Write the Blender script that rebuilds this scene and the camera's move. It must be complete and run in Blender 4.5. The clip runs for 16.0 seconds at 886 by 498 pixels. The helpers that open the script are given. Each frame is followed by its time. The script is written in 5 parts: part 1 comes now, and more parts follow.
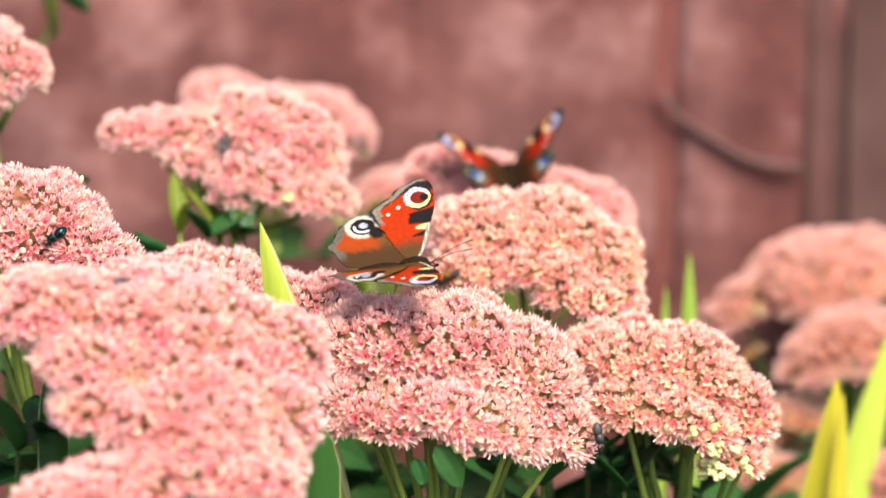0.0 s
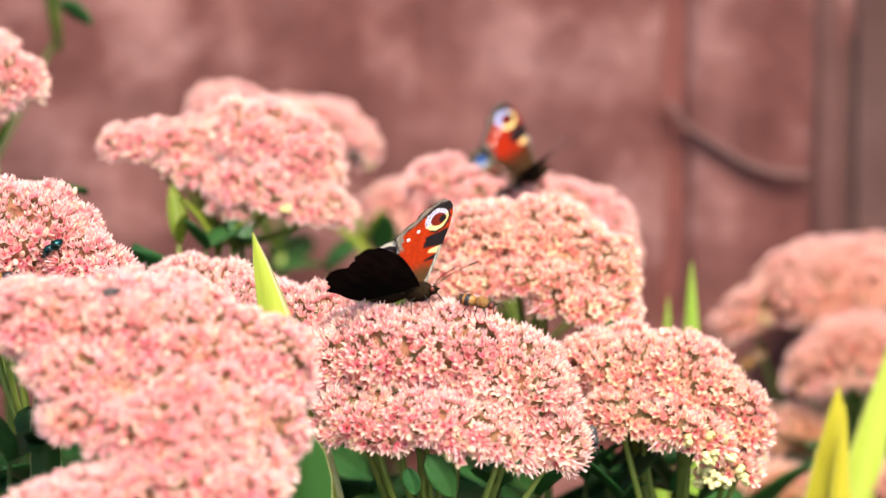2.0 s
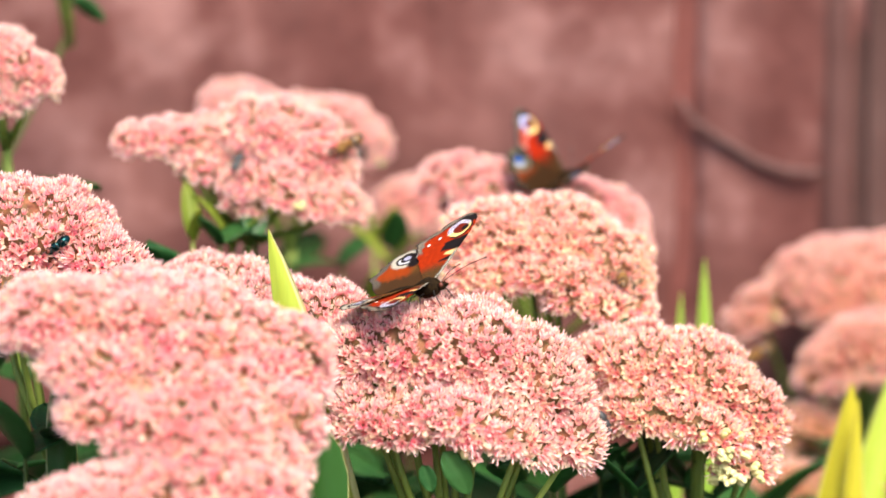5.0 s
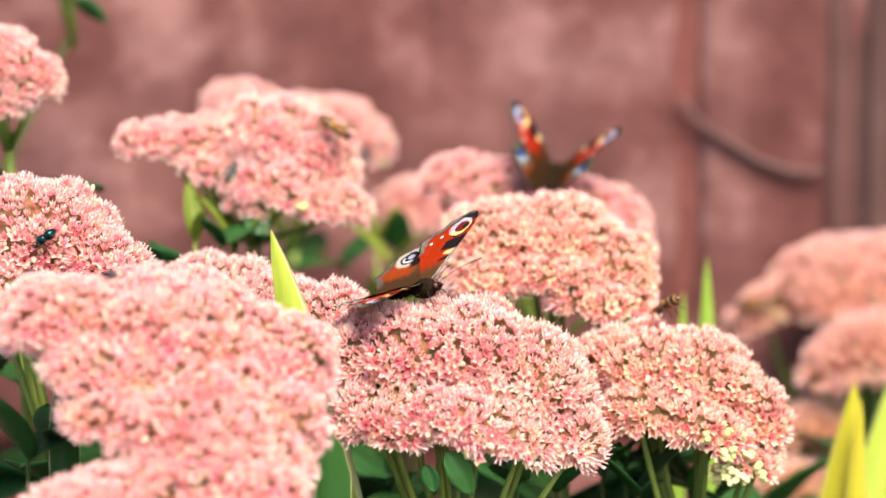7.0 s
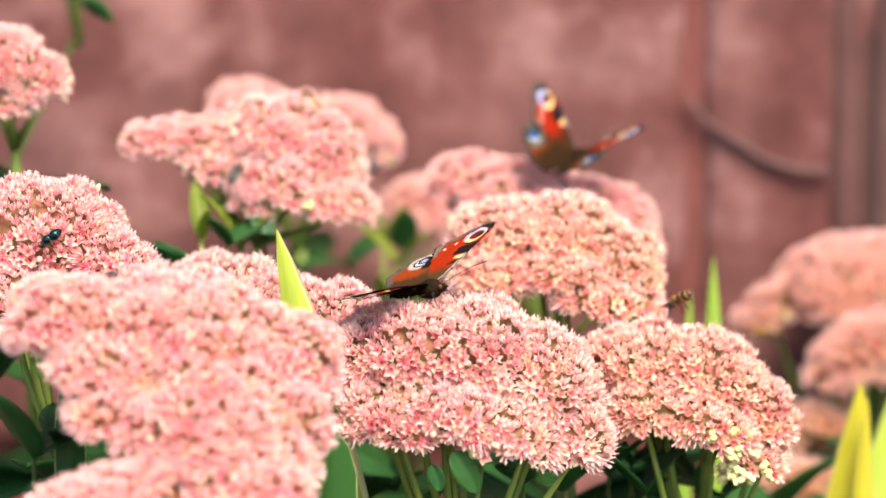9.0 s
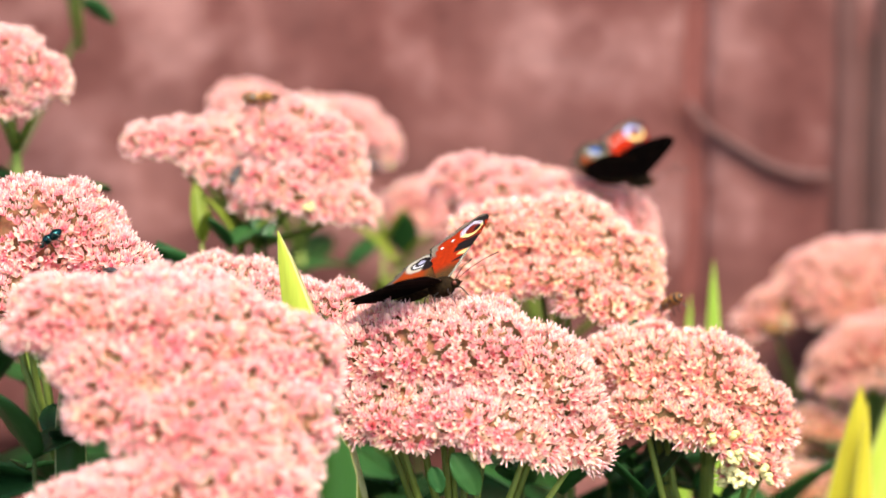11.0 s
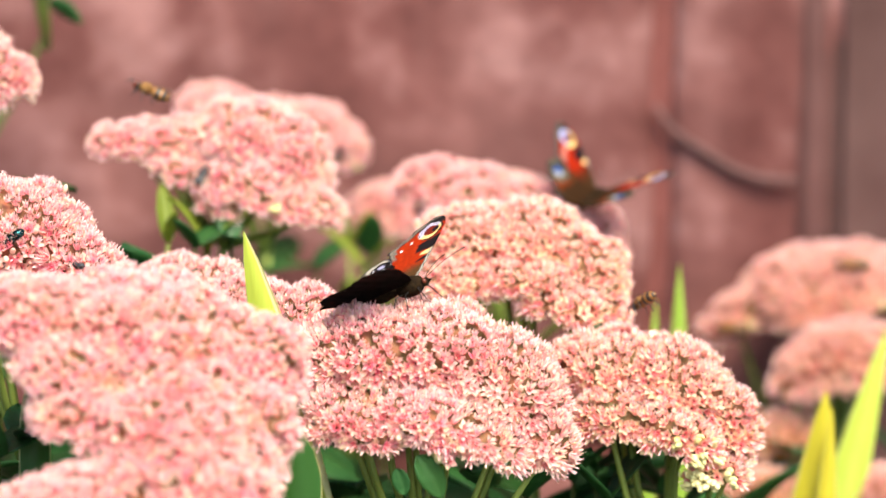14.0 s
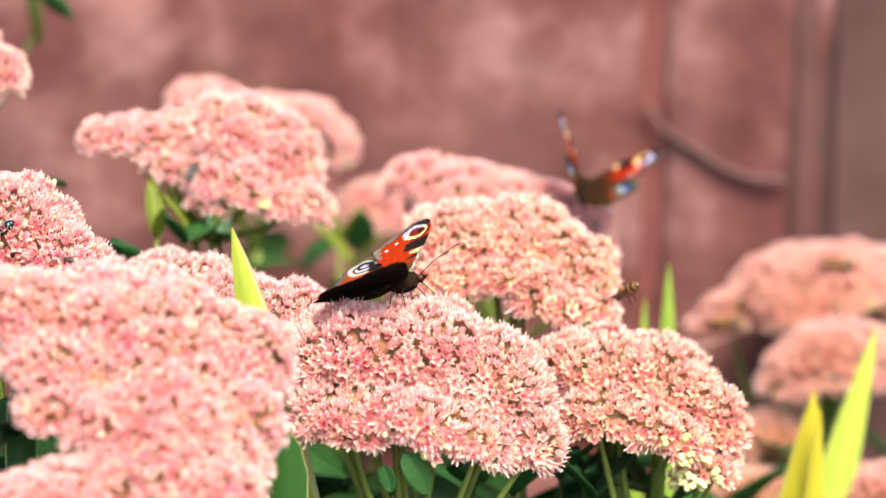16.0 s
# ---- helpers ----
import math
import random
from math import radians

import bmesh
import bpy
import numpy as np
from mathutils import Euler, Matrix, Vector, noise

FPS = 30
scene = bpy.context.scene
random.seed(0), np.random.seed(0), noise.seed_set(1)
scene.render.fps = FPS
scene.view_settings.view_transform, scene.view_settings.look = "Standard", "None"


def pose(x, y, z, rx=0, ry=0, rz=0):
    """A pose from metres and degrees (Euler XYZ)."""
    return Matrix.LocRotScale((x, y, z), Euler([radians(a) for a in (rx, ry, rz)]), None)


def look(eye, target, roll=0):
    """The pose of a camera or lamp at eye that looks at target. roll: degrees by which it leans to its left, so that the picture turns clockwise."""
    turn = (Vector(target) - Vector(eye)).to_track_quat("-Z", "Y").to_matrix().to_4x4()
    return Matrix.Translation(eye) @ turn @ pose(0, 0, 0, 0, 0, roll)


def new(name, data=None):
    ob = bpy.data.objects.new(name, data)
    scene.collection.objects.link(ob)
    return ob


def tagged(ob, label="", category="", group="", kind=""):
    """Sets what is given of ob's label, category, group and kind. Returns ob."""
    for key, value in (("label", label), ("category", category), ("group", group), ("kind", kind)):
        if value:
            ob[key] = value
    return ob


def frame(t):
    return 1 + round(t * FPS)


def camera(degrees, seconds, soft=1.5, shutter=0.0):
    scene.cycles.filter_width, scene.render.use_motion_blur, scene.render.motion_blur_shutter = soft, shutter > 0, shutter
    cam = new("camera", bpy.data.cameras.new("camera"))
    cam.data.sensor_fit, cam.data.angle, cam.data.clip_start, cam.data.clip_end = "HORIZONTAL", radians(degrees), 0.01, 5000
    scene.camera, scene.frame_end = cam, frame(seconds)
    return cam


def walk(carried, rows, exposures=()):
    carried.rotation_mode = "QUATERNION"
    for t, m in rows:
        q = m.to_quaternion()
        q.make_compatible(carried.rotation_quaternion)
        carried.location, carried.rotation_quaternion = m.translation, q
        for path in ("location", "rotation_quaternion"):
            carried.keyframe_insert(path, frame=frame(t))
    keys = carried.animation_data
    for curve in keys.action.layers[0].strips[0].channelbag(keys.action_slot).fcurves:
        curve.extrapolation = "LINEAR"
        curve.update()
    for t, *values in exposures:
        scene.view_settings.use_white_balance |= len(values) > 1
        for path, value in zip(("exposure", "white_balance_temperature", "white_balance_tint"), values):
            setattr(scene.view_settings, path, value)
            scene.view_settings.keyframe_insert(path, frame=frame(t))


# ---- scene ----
cam = camera(12.0, 16.0, soft=1.6)
cam.data.dof.use_dof = True
cam.data.dof.focus_distance = 1.2
cam.data.dof.aperture_fstop = 8.0
PATH = [
    (0.0, pose(-0.00168, -1.1820, 0.70899, 79.9730, -0.2118, -0.0435)),
    (0.5, pose(0.00416, -1.1820, 0.70873, 79.9803, 0.0279, 0.1815)),
    (1.0, pose(0.00780, -1.1820, 0.70790, 80.1540, 0.0762, 0.4099)),
    (1.5, pose(0.01543, -1.1820, 0.70813, 80.1544, 0.2477, 0.6400)),
    (2.0, pose(0.01839, -1.1820, 0.70716, 80.1865, 0.2588, 0.7409)),
    (2.5, pose(0.01664, -1.1820, 0.70651, 80.1564, 0.3589, 0.8101)),
    (3.0, pose(0.00993, -1.1820, 0.70760, 80.0643, 0.2390, 0.7192)),
    (3.5, pose(0.00684, -1.1820, 0.70714, 80.1213, 0.1643, 0.5847)),
    (4.0, pose(0.01044, -1.1820, 0.70765, 80.1263, 0.1438, 0.6562)),
    (4.2, pose(0.01187, -1.1820, 0.70689, 80.1481, 0.1438, 0.6624)),
    (6.5, pose(0.01213, -1.1820, 0.70685, 80.1621, 0.3355, 0.6538)),
    (7.0, pose(0.01226, -1.1820, 0.70682, 80.1616, 0.3103, 0.6863)),
    (7.5, pose(0.01314, -1.1820, 0.70667, 80.1509, 0.2655, 0.7278)),
    (8.0, pose(0.01459, -1.1820, 0.70617, 80.1677, 0.3253, 0.7701)),
    (8.5, pose(0.01591, -1.1820, 0.70595, 80.1793, 0.3785, 0.8273)),
    (9.0, pose(0.01379, -1.1820, 0.70685, 80.1504, 0.3586, 0.8304)),
    (9.2, pose(0.01076, -1.1820, 0.70755, 80.1375, 0.3586, 0.7714)),
    (11.5, pose(0.01173, -1.1820, 0.70541, 80.2469, 0.0060, 0.7618)),
    (12.0, pose(0.00908, -1.1820, 0.70634, 80.2172, -0.1695, 0.6821)),
    (12.5, pose(0.00802, -1.1820, 0.70618, 80.2133, -0.3787, 0.6267)),
    (13.0, pose(0.00824, -1.1820, 0.70627, 80.2060, -0.2848, 0.5102)),
    (13.5, pose(0.01203, -1.1820, 0.70511, 80.2830, -0.1681, 0.4758)),
    (14.0, pose(0.01213, -1.1820, 0.70467, 80.3108, -0.3010, 0.4092)),
    (14.5, pose(0.01088, -1.1820, 0.70429, 80.2931, -0.4725, 0.4027)),
    (15.0, pose(0.01451, -1.1820, 0.70438, 80.2596, -0.3869, 0.4583)),
    (15.5, pose(0.01660, -1.1820, 0.70437, 80.2673, -0.4331, 0.4892)),
    (16.0, pose(0.01507, -1.1820, 0.70445, 80.2845, -0.6873, 0.4529)),
]
walk(cam, PATH, [(0.0, 1.15), (4.0, 1.17), (7.0, 1.20), (12.5, 1.25), (16.0, 1.27)])

world = bpy.data.worlds.new("sky")
scene.world = world
world.use_nodes = True
_n = world.node_tree.nodes
_sky = _n.new("ShaderNodeTexSky")
_sky.sky_type = "NISHITA"
_sky.sun_disc = False
SUN_DIR = Vector((0.22, -0.56, 0.78)).normalized()
_sky.sun_elevation = math.asin(SUN_DIR.z)
_sky.sun_rotation = math.atan2(SUN_DIR.x, SUN_DIR.y)
_n["Background"].inputs["Strength"].default_value = 0.15
world.node_tree.links.new(_sky.outputs["Color"], _n["Background"].inputs["Color"])
sun = new("sun", bpy.data.lights.new("sun", "SUN"))
sun.data.energy = 3.75
sun.data.angle = radians(28.0)
sun.data.color = (1.0, 0.92, 0.77)
sun.matrix_world = look(SUN_DIR * 10, (0, 0, 0))


# ---- materials ----
class Nodes:
    """A small wrapper to write node trees in few lines."""

    def __init__(self, name):
        self.mat = bpy.data.materials.new(name)
        self.mat.use_nodes = True
        self.tree = self.mat.node_tree
        self.bsdf = self.tree.nodes["Principled BSDF"]
        self.out = self.tree.nodes["Material Output"]

    def add(self, kind, **sockets):
        node = self.tree.nodes.new(kind)
        for key, value in sockets.items():
            self.put(node, key, value)
        return node

    def put(self, node, key, value):
        socket = node.inputs[key]
        if isinstance(value, bpy.types.NodeSocket):
            self.tree.links.new(value, socket)
        else:
            socket.default_value = value

    def noise(self, scale, detail=4.0, rough=0.55):
        where = self.tree.nodes.new("ShaderNodeTexCoord").outputs["Object"]
        return self.add("ShaderNodeTexNoise", Vector=where, Scale=scale, Detail=detail, Roughness=rough).outputs["Fac"]

    def ramp(self, fac, stops):
        node = self.tree.nodes.new("ShaderNodeValToRGB")
        self.tree.links.new(fac, node.inputs["Fac"])
        node.color_ramp.elements[0].position, node.color_ramp.elements[0].color = stops[0][0], (*stops[0][1], 1)
        node.color_ramp.elements[1].position, node.color_ramp.elements[1].color = stops[-1][0], (*stops[-1][1], 1)
        for at, colour in stops[1:-1]:
            node.color_ramp.elements.new(at).color = (*colour, 1)
        return node.outputs["Color"]

    def mix(self, fac, a, b, blend="MIX"):
        node = self.tree.nodes.new("ShaderNodeMix")
        node.data_type, node.blend_type = "RGBA", blend
        for index, value in ((0, fac), (6, a), (7, b)):
            if isinstance(value, bpy.types.NodeSocket):
                self.tree.links.new(value, node.inputs[index])
            else:
                node.inputs[index].default_value = (*value, 1) if index and len(value) == 3 else value
        return node.outputs[2]

    def maths(self, op, a, b=0.0):
        node = self.tree.nodes.new("ShaderNodeMath")
        node.operation = op
        for index, value in ((0, a), (1, b)):
            if isinstance(value, bpy.types.NodeSocket):
                self.tree.links.new(value, node.inputs[index])
            else:
                node.inputs[index].default_value = value
        return node.outputs[0]

    def chance(self):
        """A value that differs from object to object and from loose piece to loose piece."""
        a = self.tree.nodes.new("ShaderNodeObjectInfo").outputs["Random"]
        b = self.tree.nodes.new("ShaderNodeNewGeometry").outputs["Random Per Island"]
        return self.maths("FRACT", self.maths("ADD", a, self.maths("MULTIPLY", b, 0.6)))

    def attribute(self, name):
        node = self.tree.nodes.new("ShaderNodeAttribute")
        node.attribute_name = name
        return node

    def bump(self, height, strength, distance):
        node = self.add("ShaderNodeBump", Height=height, Strength=strength, Distance=distance)
        self.tree.links.new(node.outputs["Normal"], self.bsdf.inputs["Normal"])

    def surface(self, colour, rough=0.6, metal=0.0, spec=0.5):
        for key, value in (("Base Color", colour), ("Roughness", rough), ("Metallic", metal), ("Specular IOR Level", spec)):
            if key == "Base Color" and isinstance(value, tuple):
                value = (*value, 1)
            self.put(self.bsdf, key, value)
        return self

    def thin(self, colour, share):
        """Lets part of the light through, as petals and leaves do."""
        trans = self.add("ShaderNodeBsdfTranslucent", Color=colour if isinstance(colour, bpy.types.NodeSocket) else (*colour, 1))
        both = self.add("ShaderNodeMixShader", Fac=share)
        self.tree.links.new(self.bsdf.outputs[0], both.inputs[1])
        self.tree.links.new(trans.outputs[0], both.inputs[2])
        self.tree.links.new(both.outputs[0], self.out.inputs["Surface"])
        return self


def petal_material(name, deep, rose, mid, pale):
    """Petals: deep rose at the foot, paler and creamier towards the tip, no two alike, in drifts over the head."""
    n = Nodes(name)
    tip = n.attribute("tip").outputs["Fac"]
    drift = n.noise(60.0, 2.0)
    cream = n.noise(150.0, 2.0)
    fac = n.maths("ADD", n.maths("MULTIPLY", n.chance(), 0.62), n.maths("MULTIPLY", tip, 0.55))
    fac = n.maths("ADD", fac, n.maths("MULTIPLY", n.maths("SUBTRACT", drift, 0.5), 0.75))
    col = n.ramp(fac, [(0.08, deep), (0.34, rose), (0.60, mid), (1.02, pale)])
    yellow = n.maths("MULTIPLY", n.ramp(cream, [(0.50, (0.0, 0.0, 0.0)), (0.68, (1.0, 1.0, 1.0))]), 0.6)
    col = n.mix(yellow, col, (pale[0] * 0.98, pale[1] * 0.96, pale[2] * 0.72))
    return n.surface(col, 0.55, 0.0, 0.25).thin(col, 0.42).mat


PETAL = petal_material("petal_pink", (0.78, 0.13, 0.24), (0.90, 0.41, 0.41), (0.93, 0.60, 0.53), (0.92, 0.76, 0.56))
PETAL_PEACH = petal_material("petal_peach", (0.80, 0.17, 0.20), (0.91, 0.45, 0.34), (0.94, 0.64, 0.45), (0.93, 0.79, 0.52))
WITHERED = petal_material("petal_withered", (0.20, 0.07, 0.03), (0.30, 0.11, 0.05), (0.42, 0.16, 0.07), (0.55, 0.32, 0.13))
PETAL_FADED = petal_material("petal_faded", (0.55, 0.28, 0.13), (0.66, 0.40, 0.20), (0.76, 0.52, 0.29), (0.82, 0.64, 0.40))
PETAL_FAR = petal_material("petal_apricot", (0.60, 0.26, 0.17), (0.70, 0.37, 0.25), (0.78, 0.48, 0.33), (0.82, 0.60, 0.43))


def simple(name, low, high, scale, rough=0.6, metal=0.0, spec=0.5, bump=0.0, dist=0.0005, thin=0.0):
    n = Nodes(name)
    grain = n.noise(scale, 6.0)
    col = n.ramp(grain, [(0.3, low), (0.7, high)])
    n.surface(col, rough, metal, spec)
    if bump:
        n.bump(n.noise(scale * 3, 5.0), bump, dist)
    if thin:
        n.thin(col, thin)
    return n.mat


CARPEL = simple("carpel", (0.72, 0.10, 0.16), (0.85, 0.28, 0.26), 90, 0.5)
STAMEN = simple("stamen", (0.80, 0.40, 0.42), (0.93, 0.66, 0.58), 200, 0.5)
BUD = simple("bud", (0.62, 0.58, 0.20), (0.86, 0.76, 0.42), 60, 0.45, thin=0.2)
CREAM_BUD = simple("cream_bud", (0.88, 0.50, 0.40), (0.90, 0.72, 0.52), 60, 0.45, thin=0.3)
# dark filler behind the florets: shade between them is put into this colour
CORE = simple("gap_shade_core", (0.055, 0.065, 0.012), (0.30, 0.10, 0.05), 260, 0.8, bump=0.5)
STEM = simple("stem", (0.12, 0.17, 0.025), (0.21, 0.26, 0.05), 60, 0.5, spec=0.25, bump=0.2)
DARK = simple("insect_black", (0.008, 0.007, 0.006), (0.03, 0.025, 0.02), 900, 0.35)
FUR = simple("bee_fur", (0.13, 0.058, 0.012), (0.30, 0.14, 0.03), 1500, 0.9, bump=0.8)
BEE_BAND = simple("bee_band", (0.22, 0.085, 0.012), (0.38, 0.17, 0.03), 900, 0.5)
GREENFLY = simple("fly_metal", (0.003, 0.018, 0.022), (0.007, 0.055, 0.055), 700, 0.22, 0.85)
GREYFLY = simple("fly_grey", (0.012, 0.012, 0.014), (0.04, 0.04, 0.04), 800, 0.45)
REDEYE = simple("insect_eye", (0.10, 0.02, 0.01), (0.16, 0.04, 0.02), 900, 0.25)
BODY = simple("butterfly_body", (0.007, 0.0045, 0.003), (0.026, 0.015, 0.006), 1200, 0.9, spec=0.05, bump=0.8, dist=0.0003)
BARK = simple("dry_bark", (0.075, 0.034, 0.029), (0.115, 0.052, 0.045), 120, 0.9, bump=0.6)
STEM_OLIVE = simple("olive_stem", (0.035, 0.055, 0.012), (0.075, 0.10, 0.022), 60, 0.6, spec=0.2)
SOIL = simple("soil", (0.035, 0.022, 0.014), (0.10, 0.065, 0.04), 30, 0.95, bump=0.8, dist=0.01)


def leaf_material(name, low, mid, high, vein_tone, other, share):
    n = Nodes(name)
    vein = n.attribute("rib").outputs["Fac"]
    col = n.ramp(n.noise(28.0), [(0.3, low), (0.55, mid), (0.8, high)])
    col = n.mix(n.maths("MULTIPLY", vein, 0.5), col, vein_tone)
    col = n.mix(n.maths("MULTIPLY", n.chance(), 0.3), col, other)
    n.surface(col, 0.42, 0.0, 0.22)
    n.bump(n.noise(160.0), 0.25, 0.0006)
    return n.thin(col, share).mat


def blade_material(name, base, top, streaks=(0.16, 0.27, 0.03)):
    n = Nodes(name)
    col = n.mix(n.attribute("along").outputs["Fac"], base, top)
    streak = n.add("ShaderNodeTexNoise", Vector=n.add("ShaderNodeMapping", Vector=n.tree.nodes.new("ShaderNodeTexCoord").outputs["Object"], Scale=(900, 900, 12)).outputs[0], Scale=1.0, Detail=3.0).outputs["Fac"]
    col = n.mix(n.maths("MULTIPLY", streak, 0.45), col, streaks)
    col = n.mix(n.attribute("rim").outputs["Fac"], col, (0.75, 0.72, 0.32))
    n.surface(col, 0.42, 0.0, 0.4)
    return n.thin(col, 0.3).mat


LEAF = leaf_material("sedum_leaf", (0.011, 0.046, 0.012), (0.019, 0.076, 0.019), (0.038, 0.120, 0.028), (0.05, 0.13, 0.04), (0.045, 0.11, 0.02), 0.12)
# brighter copy of the leaf: sunlight shining through is painted into its colours
LEAF_PALE = leaf_material("sunlit_sedum_leaf", (0.10, 0.17, 0.015), (0.19, 0.25, 0.03), (0.30, 0.34, 0.05), (0.32, 0.38, 0.10), (0.30, 0.30, 0.03), 0.40)
BLADE_YELLOW = blade_material("blade_yellow", (0.40, 0.42, 0.02), (0.70, 0.56, 0.035))
BLADE_DARK = blade_material("blade_dark", (0.014, 0.065, 0.008), (0.026, 0.105, 0.012), (0.03, 0.09, 0.01))
BLADE_GREEN = blade_material("blade_green", (0.12, 0.26, 0.02), (0.34, 0.50, 0.06))
BLADE_LIME = blade_material("blade_lime", (0.26, 0.40, 0.03), (0.58, 0.66, 0.08))


def stone_material(name, tone):
    n = Nodes(name)
    broad = n.noise(23.0, 4.0, 0.6)
    fine = n.noise(70.0, 8.0)
    streak = n.add("ShaderNodeTexNoise", Vector=n.add("ShaderNodeMapping", Vector=n.tree.nodes.new("ShaderNodeTexCoord").outputs["Object"], Scale=(26, 26, 4)).outputs[0], Scale=1.0, Detail=3.0).outputs["Fac"]
    col = n.ramp(broad, [(0.34, (0.062, 0.021, 0.018)), (0.5, (0.142, 0.057, 0.049)), (0.66, (0.33, 0.175, 0.158))])
    col = n.mix(0.32, col, n.ramp(streak, [(0.40, (0.095, 0.022, 0.018)), (0.5, (0.145, 0.052, 0.045)), (0.60, (0.27, 0.125, 0.11))]))
    col = n.mix(n.maths("MULTIPLY", fine, 0.25), col, (0.175, 0.082, 0.070))
    col = n.mix(1.0, col, (tone, tone * 0.97, tone * 0.97), "MULTIPLY")
    n.surface(col, 0.92, 0.0, 0.1)
    n.bump(fine, 0.5, 0.003)
    return n.mat


STONE = stone_material("sandstone", 0.97)
STONE_DARK = stone_material("dark_sandstone", 0.80)
JOINT = simple("red_joint", (0.12, 0.040, 0.033), (0.18, 0.060, 0.050), 40, 0.95, spec=0.1, bump=0.6, dist=0.003)
POST = simple("weathered_post", (0.072, 0.036, 0.031), (0.11, 0.060, 0.052), 25, 0.9, spec=0.08, bump=0.5, dist=0.002)
POST_PALE = simple("pale_strip", (0.085, 0.038, 0.033), (0.125, 0.060, 0.053), 25, 0.9, spec=0.08)


def wing_material():
    n = Nodes("wing_scales")
    col = n.attribute("scales").outputs["Color"]
    col = n.mix(n.maths("MULTIPLY", n.noise(2500.0, 2.0), 0.30), col, (0.03, 0.015, 0.01))
    n.surface(col, 0.8, 0.0, 0.05)
    n.bump(n.noise(1800.0, 3.0), 0.2, 0.0001)
    return n.mat


def wing_under_material():
    n = Nodes("wing_underside")
    col = n.ramp(n.noise(260.0, 6.0), [(0.35, (0.002, 0.0015, 0.0015)), (0.7, (0.010, 0.006, 0.005))])
    n.surface(col, 0.9, 0.0, 0.04)
    return n.mat


WING = wing_material()
WING_UNDER = wing_under_material()


def membrane_material():
    n = Nodes("wing_membrane")
    n.surface((0.16, 0.12, 0.08), 0.3, 0.0, 0.3)
    n.put(n.bsdf, "Alpha", 0.14)
    return n.mat


MEMBRANE = membrane_material()


# ---- mesh helpers ----
def mesh_of(name, verts, faces, mats, face_mats=None, attrs=None, smooth=True):
    me = bpy.data.meshes.new(name)
    me.from_pydata([tuple(v) for v in verts], [], faces)
    for m in mats:
        me.materials.append(m)
    if face_mats is not None:
        me.polygons.foreach_set("material_index", list(face_mats))
    if smooth:
        me.polygons.foreach_set("use_smooth", [True] * len(me.polygons))
    for key, values in (attrs or {}).items():
        layer = me.attributes.new(key, "FLOAT", "POINT")
        layer.data.foreach_set("value", [float(v) for v in values])
    me.update()
    return me


def child(name, me, parent, m=None, label=""):
    ob = new(name, me)
    ob.parent = parent
    if m is not None:
        ob.matrix_basis = m
    return tagged(ob, label) if label else ob


def thing(name, m, label, category, group="", kind=""):
    ob = new(name)
    ob.empty_display_size = 0.01
    ob.matrix_basis = m
    return tagged(ob, label, category, group, kind)


def tube(path, radii, sides=8, close=True):
    """Verts and faces of a tapered tube along a path."""
    path = [Vector(p) for p in path]
    verts, faces = [], []
    side = Vector((0.31, 0.93, 0.17))
    for i, p in enumerate(path):
        way = (path[min(i + 1, len(path) - 1)] - path[max(i - 1, 0)]).normalized()
        a = (side - way * side.dot(way)).normalized()
        b = way.cross(a)
        for k in range(sides):
            w = 2 * math.pi * k / sides
            verts.append(p + radii[i] * (a * math.cos(w) + b * math.sin(w)))
    for i in range(len(path) - 1):
        for k in range(sides):
            n = (k + 1) % sides
            faces.append((i * sides + k, i * sides + n, (i + 1) * sides + n, (i + 1) * sides + k))
    if close:
        faces.append(tuple(range(sides))[::-1])
        faces.append(tuple(range((len(path) - 1) * sides, len(path) * sides)))
    return verts, faces


def egg(rx, ry, rz, centre=(0, 0, 0), rings=10, sides=14, taper=0.0, rough=0.0):
    """Verts and faces of a tapered ellipsoid with its axis along x."""
    verts, faces = [], []
    for i in range(rings + 1):
        a = math.pi * i / rings
        for k in range(sides):
            w = 2 * math.pi * k / sides
            x = math.cos(a)
            s = math.sin(a) * (1 + taper * x)
            p = Vector((rx * x, ry * s * math.cos(w), rz * s * math.sin(w)))
            if rough:
                p *= 1 + rough * noise.noise(p * 1500)
            verts.append(p + Vector(centre))
    for i in range(rings):
        for k in range(sides):
            n = (k + 1) % sides
            faces.append((i * sides + k, i * sides + n, (i + 1) * sides + n, (i + 1) * sides + k))
    return verts, faces


def joined(pieces):
    verts, faces = [], []
    for v, f in pieces:
        o = len(verts)
        verts += list(v)
        faces += [tuple(i + o for i in q) for q in f]
    return verts, faces


